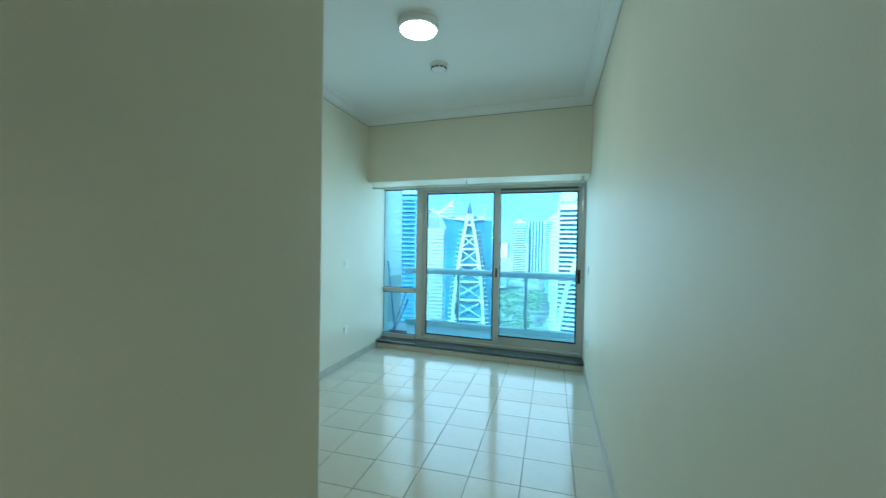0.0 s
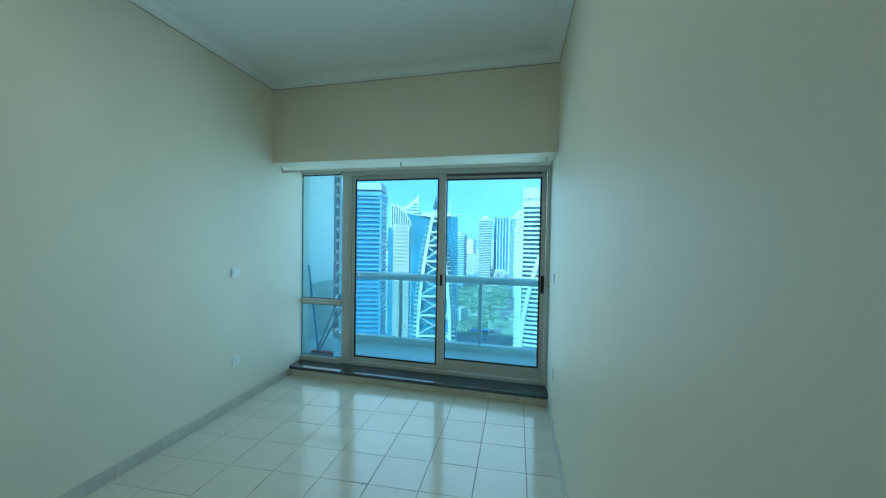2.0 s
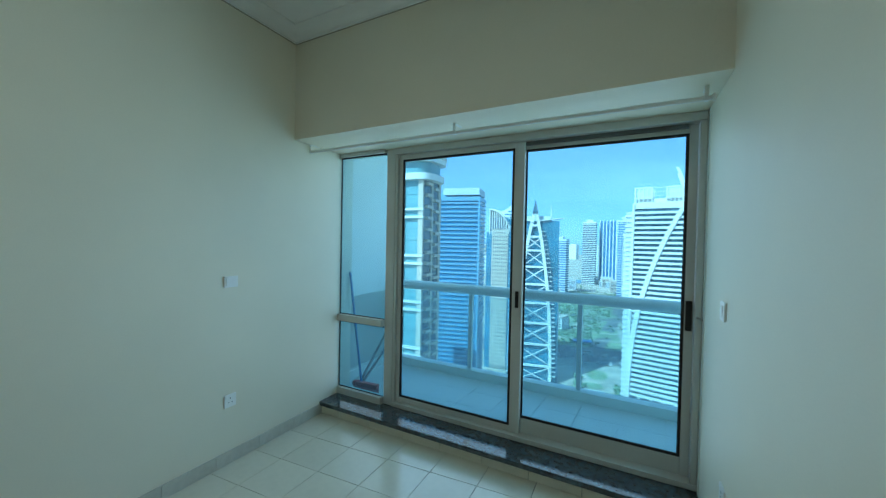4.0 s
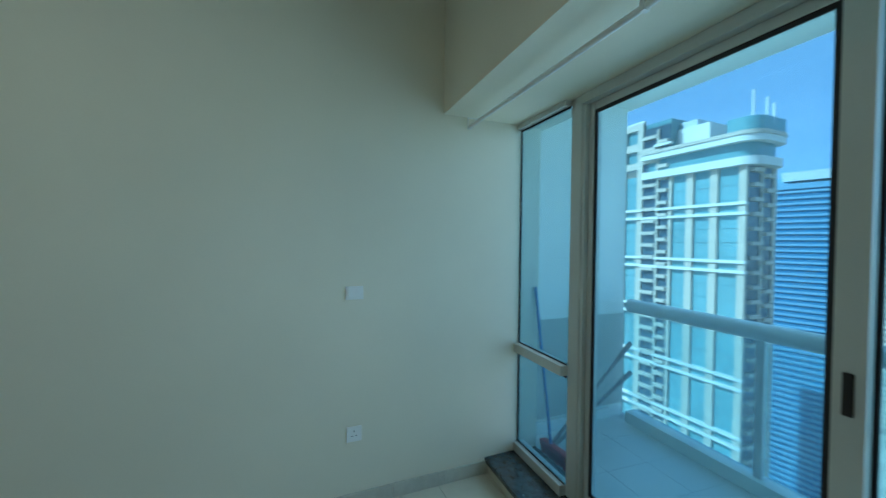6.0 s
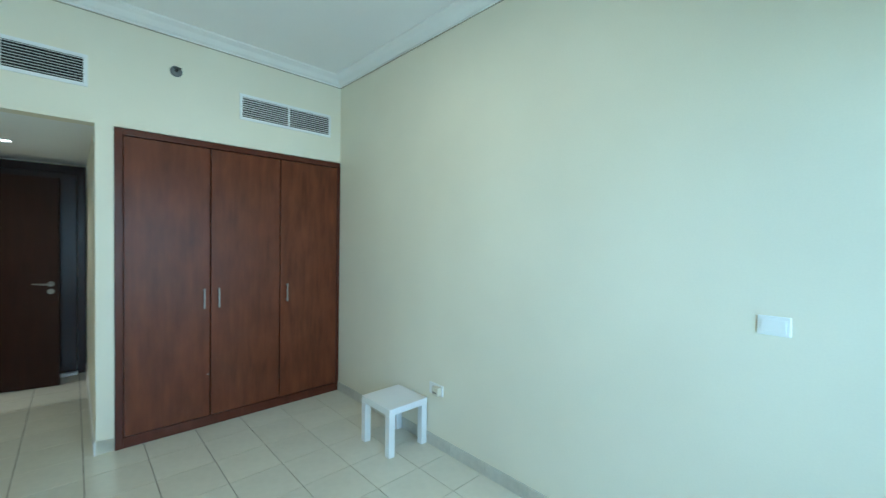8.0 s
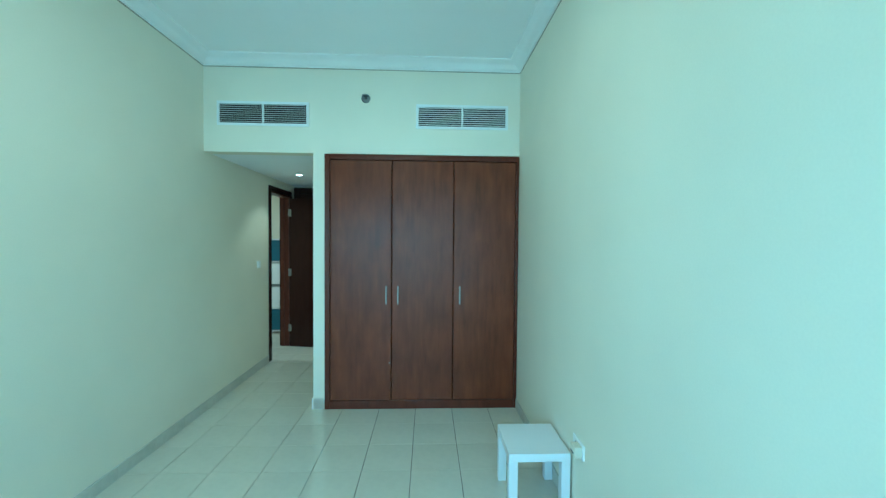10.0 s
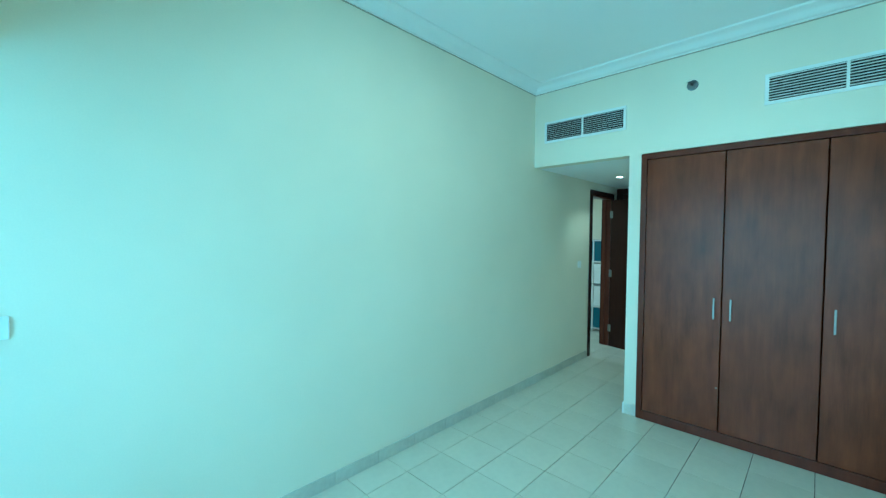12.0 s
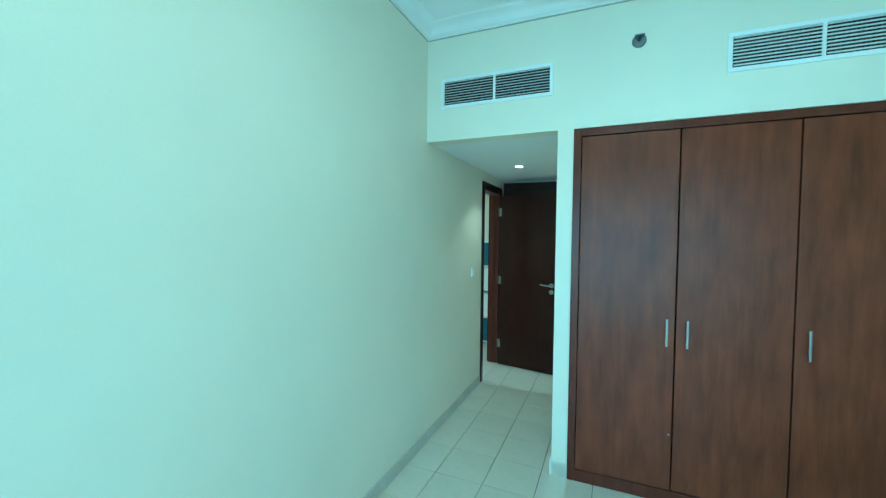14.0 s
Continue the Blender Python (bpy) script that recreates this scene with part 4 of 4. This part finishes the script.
# flat dark sheet in place of a shaded recess behind the balconies
part("balcony_recess", B(-24.6, -17.2, 0.45, 0.56, 0, 141), CDARK, A)
repeat("balcony", B(-24.4, -20.6, -0.5, 0.44, 0, 0.85, bevel=0.1), CSAND, A, [(0, 0, 138 - 3.05 * k) for k in range(44)])
repeat("balcony", B(-19.9, -17.4, -0.5, 0.44, 0, 0.85, bevel=0.1), CSAND, A, [(0, 0, 136.4 - 3.05 * k) for k in range(43)])
part("balcony_pier", B(-20.5, -20.0, -0.2, 0.5, 0, 140), CSAND, A)
repeat("window_bar", B(-62, 0, 0.50, 0.59, 0, 0.10), CTEAL, A, [(0, 0, AH - 12 - 3.05 * k) for k in range(40)])
# likewise a dark sheet for the shaded recess on the side
part("side_recess", B(-0.5, -0.3, 1.4, 10, 0, 130), CDARK, A)
part("side_pier", B(-1.2, 0.05, 5.2, 5.9, 0, 130), CSAND, A)
part("side_pier", B(-1.2, 0.05, 9.6, 10.8, 0, 130), CSAND, A)
repeat("side_balcony", B(-0.3, 0.75, 1.6, 5.0, 0, 0.8, bevel=0.1), CSAND, A, [(0, 0, 126.5 - 3.05 * k) for k in range(41)])
repeat("side_balcony", B(-0.3, 0.75, 6.1, 9.4, 0, 0.8, bevel=0.1), CSAND, A, [(0, 0, 125.5 - 3.05 * k) for k in range(41)])


def rounded_slab(x0, x1, y0, y1, z0, z1, r):
    """A slab whose outer end is round in plan."""
    bm = bmesh.new()
    pts = [(x0, y1), (x0, y0)]
    for k in range(13):
        a = -math.pi / 2 + math.pi / 2 * k / 12
        pts.append((x1 - r + r * math.cos(a), y0 + r + r * math.sin(a)))
    for k in range(13):
        a = math.pi / 2 * k / 12
        pts.append((x1 - r + r * math.cos(a), y1 - r + r * math.sin(a)))
    lo = [bm.verts.new((x, y, z0)) for x, y in pts]
    hi = [bm.verts.new((x, y, z1)) for x, y in pts]
    bm.faces.new(lo[::-1])
    bm.faces.new(hi)
    for i in range(len(pts)):
        j = (i + 1) % len(pts)
        bm.faces.new((lo[i], lo[j], hi[j], hi[i]))
    bmesh.ops.recalc_face_normals(bm, faces=bm.faces[:])
    return bm


part("crown_slab", rounded_slab(-24, 2.0, -1.0, 11.5, 127.8, 129.5, 3.6), CWHITE, A)
part("crown_glass", rounded_slab(-23, 0.9, 0.2, 10.6, 129.5, 132.6, 3.0), CTEAL, A)
part("crown_slab", rounded_slab(-24, 2.4, -1.3, 11.8, 132.6, 133.9, 3.8), CWHITE, A)
part("crown_slab", rounded_slab(-24, 2.6, -1.5, 12.0, 133.904, 134.7, 3.9), CSAND, A)
part("glass_parapet", rounded_slab(-3.5, 2.2, -0.9, 11.4, 134.7, 137.5, 3.0), CTEAL, A)
part("plant_room", B(-19, -9.5, 3, 12, 134.7, 139.5), CWHITE, A)
part("plant_room", B(-17, -13, 4, 10, 139.5, 141.3), CGREY, A)
part("crane_rail", B(-21, -16.5, -0.6, 0.2, 135.7, 136.3), CWHITE, A)
for x, h in ((-1.8, 7.0), (0.8, 4.6), (2.0, 3.0)):
    part("mast", tube(bmesh.new(), (x, 5, 136), (x, 5, 137.4 + h), 0.25, 8), CWHITE, A)


def banded(name, az, d, turn, w, depth, h, n, wall, slab, label, band=0.45, roof=None, sides=True):
    """A slab-like tower: glazed core and a white band at each storey."""
    x, y = spot(az, d)
    b = building(name, x, y, turn, label)
    part("body", B(-w / 2, w / 2, 0, depth, 0, h), wall, b)
    step = h / n
    repeat("band", B(-w / 2 - 0.4, w / 2 + 0.4, -0.5, depth + 0.5, -step * band / 2, step * band / 2), slab, b, [(0, 0, step * (k + 0.5)) for k in range(n)])
    part("roof", B(-w / 2 - 0.6, w / 2 + 0.6, -0.6, depth + 0.6, h, h + step * 0.9), roof or slab, b)
    part("plant_room", B(-w / 4, w / 5, depth * 0.3, depth * 0.8, h + step * 0.9, h + step * 2.2), roof or slab, b)
    return b


E1 = banded("office_tower", -22.2, 190, 10, 29.0, 18, 131.5, 62, CBLUE, CBAND, "blue glass office tower with pale horizontal bands", 0.36)
part("roof_block", B(-3.5, 14.5, 0.6, 17, 131.5 + 3.0, 131.5 + 6.2), CGREY, E1)
part("corner_pier", B(14.2, 15.0, -0.8, 2, 0, 132), CBAND, E1)
fx, fy = spot(-14.5, 345)
F = building("residential_tower", fx, fy, 0, "cream and blue residential tower with curved roof sail")


def roof_arc(x):
    return 140.5 - 17.0 * max(0.0, (x + 11.0) / 18.5) ** 2.2


part("body", B(-14.2, 9.0, 1.0, 22, 0, 121), CDEEP, F)
part("shaft", B(-8.7, 5.6, 0.4, 20, 0, 124), CDARK, F)
repeat("pier", B(-0.45, 0.45, -0.1, 0.5, 0, 124), CSAND, F, [(-8.3 + 1.93 * k, 0, 0) for k in range(8)])
repeat("floor_band", B(-8.9, 5.8, -0.3, 0.5, 0, 1.7), CSAND, F, [(0, 0, 4 + 3.25 * k) for k in range(37)])
repeat("flank_band", B(-14.4, 9.2, 0.7, 21, 0, 0.5), CBLUE, F, [(0, 0, 5 + 3.25 * k) for k in range(36)])
for k in range(9):
    x = -11.6 + 2.15 * k
    part("roof_fin", B(x, x + 0.7, 0.2, 16, 119, roof_arc(x) - 0.4), CWHITE, F)
part("roof_glass", B(-11, 6.0, 2.5, 15, 121, 124.5), CBLUE, F)
part("roof_glass", B(-11, 0.5, 2.6, 14.8, 124.5, 134), CBLUE, F)
bm = bmesh.new()
prev = None
for k in range(17):
    x = -12.0 + 20.5 * k / 16
    z = roof_arc(x)
    cur = [bm.verts.new(v) for v in ((x, -0.4, z), (x, 16, z), (x, 16, z + 1.2), (x, -0.4, z + 1.2))]
    if prev:
        for i in range(4):
            bm.faces.new((prev[i], prev[(i + 1) % 4], cur[(i + 1) % 4], cur[i]))
    else:
        bm.faces.new(cur[::-1])
    prev = cur
bm.faces.new(prev)
bmesh.ops.recalc_face_normals(bm, faces=bm.faces[:])
part("roof_arc", bm, CWHITE, F)
bm = bmesh.new()
sail = [(-4 + 17 * (i / 10), 138.5 + 11.5 * (i / 10) ** 1.5) for i in range(11)]
fv = [[bm.verts.new((x, y, z)) for x, z in sail + [(12.8, 134), (0, 134.5)]] for y in (4, 6)]
bm.faces.new(fv[0])
bm.faces.new(fv[1][::-1])
for i in range(13):
    j = (i + 1) % 13
    bm.faces.new((fv[0][i], fv[1][i], fv[1][j], fv[0][j]))
bmesh.ops.recalc_face_normals(bm, faces=bm.faces[:])
part("roof_sail", bm, CWHITE, F)
for k in range(3):
    part("sail_stripe", B(1 + 3 * k, 12.4, 3.7, 3.98, 136.2 + 2.6 * k, 137.2 + 2.6 * k), CBLUE, F)
part("sail_base", B(0, 13, 4.5, 16, 118, 134.2), CDEEP, F)

# tower behind the white braced frame
bx, by = spot(-9.8, 318)
Bt = building("braced_tower", bx, by, 9, "dark glass tower with a tapering white braced frame")
BH = 112 + 18.5
part("body", B(-19.5, 18.5, 3, 27, 0, BH - 1), CDEEP, Bt)
repeat("fin", B(-20.6, 19.6, 3.6, 26, 0, 0.4), CGREY, Bt, [(0, 0, 6 + 3.6 * k) for k in range(34)])


def half_width(z):
    return 14.6 * (1 - (z / 143.0) ** 2.3) + 0.5


levels = [i * (139.0 / 16) for i in range(17)]
for s in (-1, 1):
    for a, b in zip(levels, levels[1:]):
        bm = bmesh.new()
        p, q = half_width(a), half_width(b)
        t = 1.5
        vs = [bm.verts.new((s * u, y, z)) for y in (0, 2) for u, z in ((p, a), (max(p - t * 1.6, 0), a), (max(q - t * 1.6, 0), b), (q, b))]
        for f in ((0, 1, 2, 3), (7, 6, 5, 4), (0, 4, 5, 1), (1, 5, 6, 2), (2, 6, 7, 3), (3, 7, 4, 0)):
            bm.faces.new([vs[i] for i in f])
        bmesh.ops.recalc_face_normals(bm, faces=bm.faces[:])
        part("frame_leg", bm, CWHITE, Bt)
tick = mesh_of("ledge", B(0, 3.4, 0.6, 3.1, 0, 0.45), CWHITE)
for k in range(33):
    z = 6 + 3.6 * k
    piece("ledge", tick, Bt, pose(half_width(z) - 0.4, 0, z))
    piece("ledge", tick, Bt, pose(-half_width(z) - 3.0, 0, z))
stops = [0, 14, 31, 48, 64, 79, 93, 106, 117, 126]
for a, b in zip(stops, stops[1:]):
    wa, wb = half_width(a) - 1, half_width(b) - 1
    part("cross_beam", B(-wb, wb, 0.2, 1.6, b - 0.8, b + 0.8), CWHITE, Bt)
    if b < 120:
        for s in (-1, 1):
            part("brace", tube(bmesh.new(), (-s * wa, 0.9, a + 0.8), (s * wb, 0.9, b - 0.8), 0.42, 6), CWHITE, Bt)
bm = bmesh.new()
bmesh.ops.create_cone(bm, cap_ends=True, segments=4, radius1=3.2, radius2=0.1, depth=11, matrix=Matrix.Translation((0, 1.5, 141)) @ Matrix.Rotation(radians(45), 4, "Z"))
part("spire", bm, CDARK, Bt)
for s in (-1, 1):
    bm = bmesh.new()
    vs = [bm.verts.new(v) for v in ((s * 3, 1, BH - 1.2), (s * 22.5, 2, BH + 1.4), (s * 20, 14, BH + 1.4), (s * 3, 14, BH - 1.2), (s * 3, 1, BH - 0.2), (s * 22.5, 2, BH + 1.8), (s * 20, 14, BH + 1.8), (s * 3, 14, BH - 0.2))]
    for f in ((0, 1, 2, 3), (7, 6, 5, 4), (0, 4, 5, 1), (1, 5, 6, 2), (2, 6, 7, 3), (3, 7, 4, 0)):
        bm.faces.new([vs[i] for i in f])
    bmesh.ops.recalc_face_normals(bm, faces=bm.faces[:])
    part("roof_wing", bm, CWHITE, Bt)
part("mast", tube(bmesh.new(), (12, 10, BH), (12, 10, BH + 12), 0.7, 6, 0.2), CWHITE, Bt)
part("plant_room", B(-12, 12, 8, 22, BH - 1, BH + 3.5), CGREY, Bt)
part("podium", B(-21, 20, 1, 30, 0, 3), CDARK, Bt)

# white tower with the sweeping arch
cx, cy = spot(5.9, 288)
C = building("white_tower", cx, cy, -14, "white tower with ribbed balconies and a sweeping diagonal arch")
CH = 139.5
def edge(z, s):
    """Half width on side s at height z: straight on one side, bowed on the other."""
    k = max(0.0, z) / CH
    return (16.8 - 1.0 * k) if s < 0 else (22.9 - 6.2 * k ** 2.4)
n = 38
bm = bmesh.new()
rings = []
for k in range(13):
    z = 6 + (CH - 9) * k / 12
    rings.append([bm.verts.new(v) for v in ((-edge(z, -1) + 1, 1.4, z), (edge(z, 1) - 1, 1.4, z), (edge(z, 1) - 1, 26, z), (-edge(z, -1) + 1, 26, z))])
for p, q in zip(rings, rings[1:]):
    for i in range(4):
        bm.faces.new((p[i], p[(i + 1) % 4], q[(i + 1) % 4], q[i]))
bm.faces.new(rings[0][::-1])
bm.faces.new(rings[-1])
bmesh.ops.recalc_face_normals(bm, faces=bm.faces[:])
part("body", bm, CDARK, C)
STOREY = (CH - 14) / n
for i in range(n):
    z = 10.5 + i * STOREY
    part("balcony_slab", B(-edge(z, -1), edge(z, 1), 0.0, 26.5, z, z + 1.45), CWHITE, C)
part("side_wing", B(-20.4, -16.4, 2.5, 24, 0, CH - 5), CGREY, C)
repeat("wing_slab", B(-21.0, -16.6, 1.9, 24.5, 0, 1.5), CWHITE, C, [(0, 0, 8.5 + STOREY * i) for i in range(n)])
repeat("side_slab", B(17.0, 21.0, 9, 22, 0, 1.2), CWHITE, C, [(0, 0, 106 + STOREY * i) for i in range(7)])
def band_path(name, pts, width, y0, y1):
    bm = bmesh.new()
    prev = None
    for x, z in pts:
        cur = [bm.verts.new(v) for v in ((x - width / 2, y0, z), (x + width / 2, y0, z), (x + width / 2, y1, z), (x - width / 2, y1, z))]
        if prev:
            for i in range(4):
                bm.faces.new((prev[i], prev[(i + 1) % 4], cur[(i + 1) % 4], cur[i]))
        else:
            bm.faces.new(cur[::-1])
        prev = cur
    bm.faces.new(prev)
    bmesh.ops.recalc_face_normals(bm, faces=bm.faces[:])
    part(name, bm, CWHITE, C)
band_path("arch", [(-16.2 + 30.0 * (k / 24) ** 2.35 + 1.2 * (k / 24), 6.5 + (CH - 7) * (k / 24)) for k in range(25)], 2.9, -1.1, 1.0)
band_path("edge_fin", [(edge(z, 1) - 1.2, z) for z in [CH * k / 20 for k in range(21)]], 2.6, -0.8, 2.0)
band_path("edge_fin", [(-edge(z, -1) + 0.6, z) for z in [CH * k / 20 for k in range(21)]], 1.3, -0.7, 2.0)
band_path("spire_fin", [(15.6 - 6.0 * (k / 10) ** 1.8, CH - 2 + 24.0 * k / 10) for k in range(11)], 1.5, -0.7, 2.2)
band_path("spire_fin", [(14.6 - 4.6 * (k / 10) ** 1.8, CH - 2 + 20.0 * k / 10) for k in range(11)], 1.2, 0.2, 2.4)
part("roof_block", B(-15.4, 15.4, 0.6, 22, CH - 3.4, CH + 0.6), CWHITE, C)
part("roof_block", B(-14.0, 13.0, 3, 20, CH + 0.6, CH + 3.2), CWHITE, C)
for x0, x1 in ((-15.2, -4.3), (3.6, 13.4)):
    for i in range(5):
        x = x0 + (x1 - x0 - 0.8) * i / 4
        part("crown_post", B(x, x + 0.8, 1.0, 2.0, CH + 0.6, CH + 10.6), CWHITE, C)
    for z in (CH + 3.2, CH + 6.4, CH + 9.9):
        part("crown_beam", B(x0 - 0.2, x1 + 0.2, 0.9, 2.1, z, z + 0.8), CWHITE, C)
    part("crown_wall", B(x0, x1, 8, 9, CH + 3.2, CH + 10.2), CGREY, C)
for z in (CH + 5.0, CH + 7.5, CH + 10.0):
    part("crown_rail", B(-4.3, 3.6, 1.2, 1.5, z, z + 0.25), CWHITE, C)
part("podium", B(-22, 34, -13, 30, 0, 4.6), CSAND, C)
part("podium_deck", B(-21.3, 33.3, -12.3, 0, 4.6, 4.9), DECK, C)
for y0, y1, x0, x1 in ((-13, -12.3, -22, 34), (-12.3, 2, -22, -21.3), (-12.3, 2, 33.3, 34)):
    part("podium_parapet", B(x0, x1, y0, y1, 4.6, 5.9), CWHITE, C)
part("entrance_glass", B(-15.5, 21.5, 1.1, 1.3, 4.9, 9.6), CDARK, C)
for i in range(6):
    part("column", B(-16.6 + i * 7.2, -15.2 + i * 7.2, -0.4, 1.0, 4.9, 10.6), CWHITE, C)
part("podium_wall", B(-22, 34, -18, -17.4, 0, 2.0), CWHITE, C)
part("side_block", B(27, 48, 20, 50, 0, 70), CBLUE, C)

# farther towers
far = [(-2.5, 1150, 34, 170, CDARK, CWHITE), (-6.4, 900, 30, 118, CBLUE, CGREY), (-7.6, 1100, 26, 140, CGREY, CWHITE), (1.9, 900, 24, 160, CBLUE, CGREY), (2.6, 760, 20, 128, CGREY, CWHITE),
       (-11.6, 1300, 50, 150, CGREY, CWHITE), (10.6, 1500, 50, 120, CSAND, CWHITE), (12.5, 1400, 60, 112, CSAND, CWHITE), (14.4, 1700, 40, 135, CGREY, CWHITE), (11.6, 900, 40, 62, CSAND, CWHITE), (13.8, 800, 36, 55, CSAND, CWHITE), (16, 950, 46, 66, CBLUE, CGREY)]
for az, d, w, h, a, b in far:
    banded("distant_tower", az, d, rng.uniform(-12, 12), w, w * 0.7, h, max(10, int(h / 5)), a, b, "distant pale tower block in the haze", 0.4)
sx, sy = spot(-0.1, 1180)
S = building("striped_tower", sx, sy, 0, "distant blue glass tower with white vertical ribs")
part("body", B(-22, 22, 0, 30, 0, 178), CBLUE, S)
for i in range(6):
    part("rib", B(-22.5 + i * 8.6, -20 + i * 8.6, -1.5, 0.4, 0, 180), CWHITE, S)
part("base", B(-30, 30, -4, 34, 0, 14), CWHITE, S)
for k in range(70):
    az, d = rng.uniform(-40, 40), rng.uniform(1500, 3600)
    x, y = spot(az, d)
    w, h = rng.uniform(20, 60), rng.choice((18, 25, 40, 70, 95, 110))
    t = building("distant_block", x, y, rng.uniform(-30, 30), "small pale block far away on the horizon")
    part("body", B(-w / 2, w / 2, 0, w, 0, h), rng.choice((CSAND, CGREY, CWHITE)), t)
    part("roof", B(-w / 4, w / 4, w * 0.2, w * 0.7, h, h + 5), CWHITE, t)

# low blocks among the towers
for k in range(46):
    x, y = rng.uniform(-260, 260), rng.uniform(300, 1250)
    if (-75 < x < 25 and y < 950) or (365 < y < 460):
        continue
    w, d2, h = rng.uniform(10, 34), rng.uniform(10, 26), rng.uniform(6, 26)
    lb = building("low_building", x, y, rng.choice((0, 9, -14)), "low pale city building with flat roof")
    part("wall", B(-w / 2, w / 2, 0, d2, 0, h), rng.choice((CSAND, CWHITE, CGREY)), lb)
    part("roof", B(-w / 2 - 0.5, w / 2 + 0.5, -0.5, d2 + 0.5, h, h + 1.0), rng.choice((CWHITE, CSAND)), lb)
    part("plant_room", B(-w / 5, w / 6, d2 * 0.3, d2 * 0.7, h + 1.0, h + 3.5), CGREY, lb)
    repeat("window_band", B(-w / 2 + 1, w / 2 - 1, -0.12, 0.1, 0, 1.5), CDARK, lb, [(0, 0, 1.6 + 3.2 * i) for i in range(int(h / 3.3))])
# lane markings
mv, mf = [], []
for lane in (-20, -13, -6.5, 0.0, 6.5, 13, 20):
    for i in range(58):
        x = -125 + i * 4.9
        t = (x + 130) / 290
        y = 415 - 20 * t + 16 * math.sin(math.pi * t) + lane
        x, y = city(x, y)
        b0 = len(mv)
        mv += [(x, y - 0.15, GZ + 0.56), (x + 2.4, y - 0.15, GZ + 0.56), (x + 2.4, y + 0.15, GZ + 0.56), (x, y + 0.15, GZ + 0.56)]
        mf.append([b0, b0 + 1, b0 + 2, b0 + 3])
me = bpy.data.meshes.new("lane_markings")
me.from_pydata(mv, [], mf)
me.materials.append(CWHITE)
tagged(new("lane_markings", me), "white dashed lane markings on the wide road", "markings", kind="stuff")

# ---- floor tiles ----
T = 0.329
structure("floor_base", B(0.0, W, -2.34, 4.45, -0.1, -0.008), GROUT, "grey-brown grout bed under the tiles", "floor")
floor = thing("floor", pose(0, 0, 0), "glossy cream ceramic floor tiles with dark joints", "floor", kind="structure")
full = mesh_of("tile", B(0.0020, T - 0.0020, 0.0020, T - 0.0020, -0.0075, 0.0, bevel=0.0008), TILE)
cut = {}


def lay(x0, x1, y0, y1):
    """A tile in that cell, cut where the cell is."""
    key = (round(x1 - x0, 3), round(y1 - y0, 3))
    if key == (T, T):
        me = full
    elif key in cut:
        me = cut[key]
    else:
        me = cut[key] = mesh_of("tile", B(0.0020, key[0] - 0.0020, 0.0020, key[1] - 0.0020, -0.0075, 0.0, bevel=0.0008), TILE)
    piece("tile", me, floor, pose(x0, y0, random.uniform(-0.0004, 0.0004)))


xs = [0.0] + [0.270 + T * i for i in range(8)] + [W]
ys = sorted([3.585 + T * i for i in range(-18, 3)])
ys = [-2.34] + [y for y in ys if -2.3 < y < 4.3] + [4.29]
for a, b in zip(xs, xs[1:]):
    for c, d in zip(ys, ys[1:]):
        if d <= 0.02 and b < 1.9:
            continue
        lay(max(a, 1.85) if d <= 0.02 else a, b, c, d)
hallt = thing("floor_hall", pose(3.0, -3.35, 0), "glossy cream ceramic tiles in the hall", "floor", kind="structure")
for i in range(4):
    for j in range(8):
        piece("tile", full, hallt, pose(i * T - 0.2 + 0.001, 0.02 + j * T, 0) if i else pose(0.0005 - 0.2, 0.02 + j * T, 0))
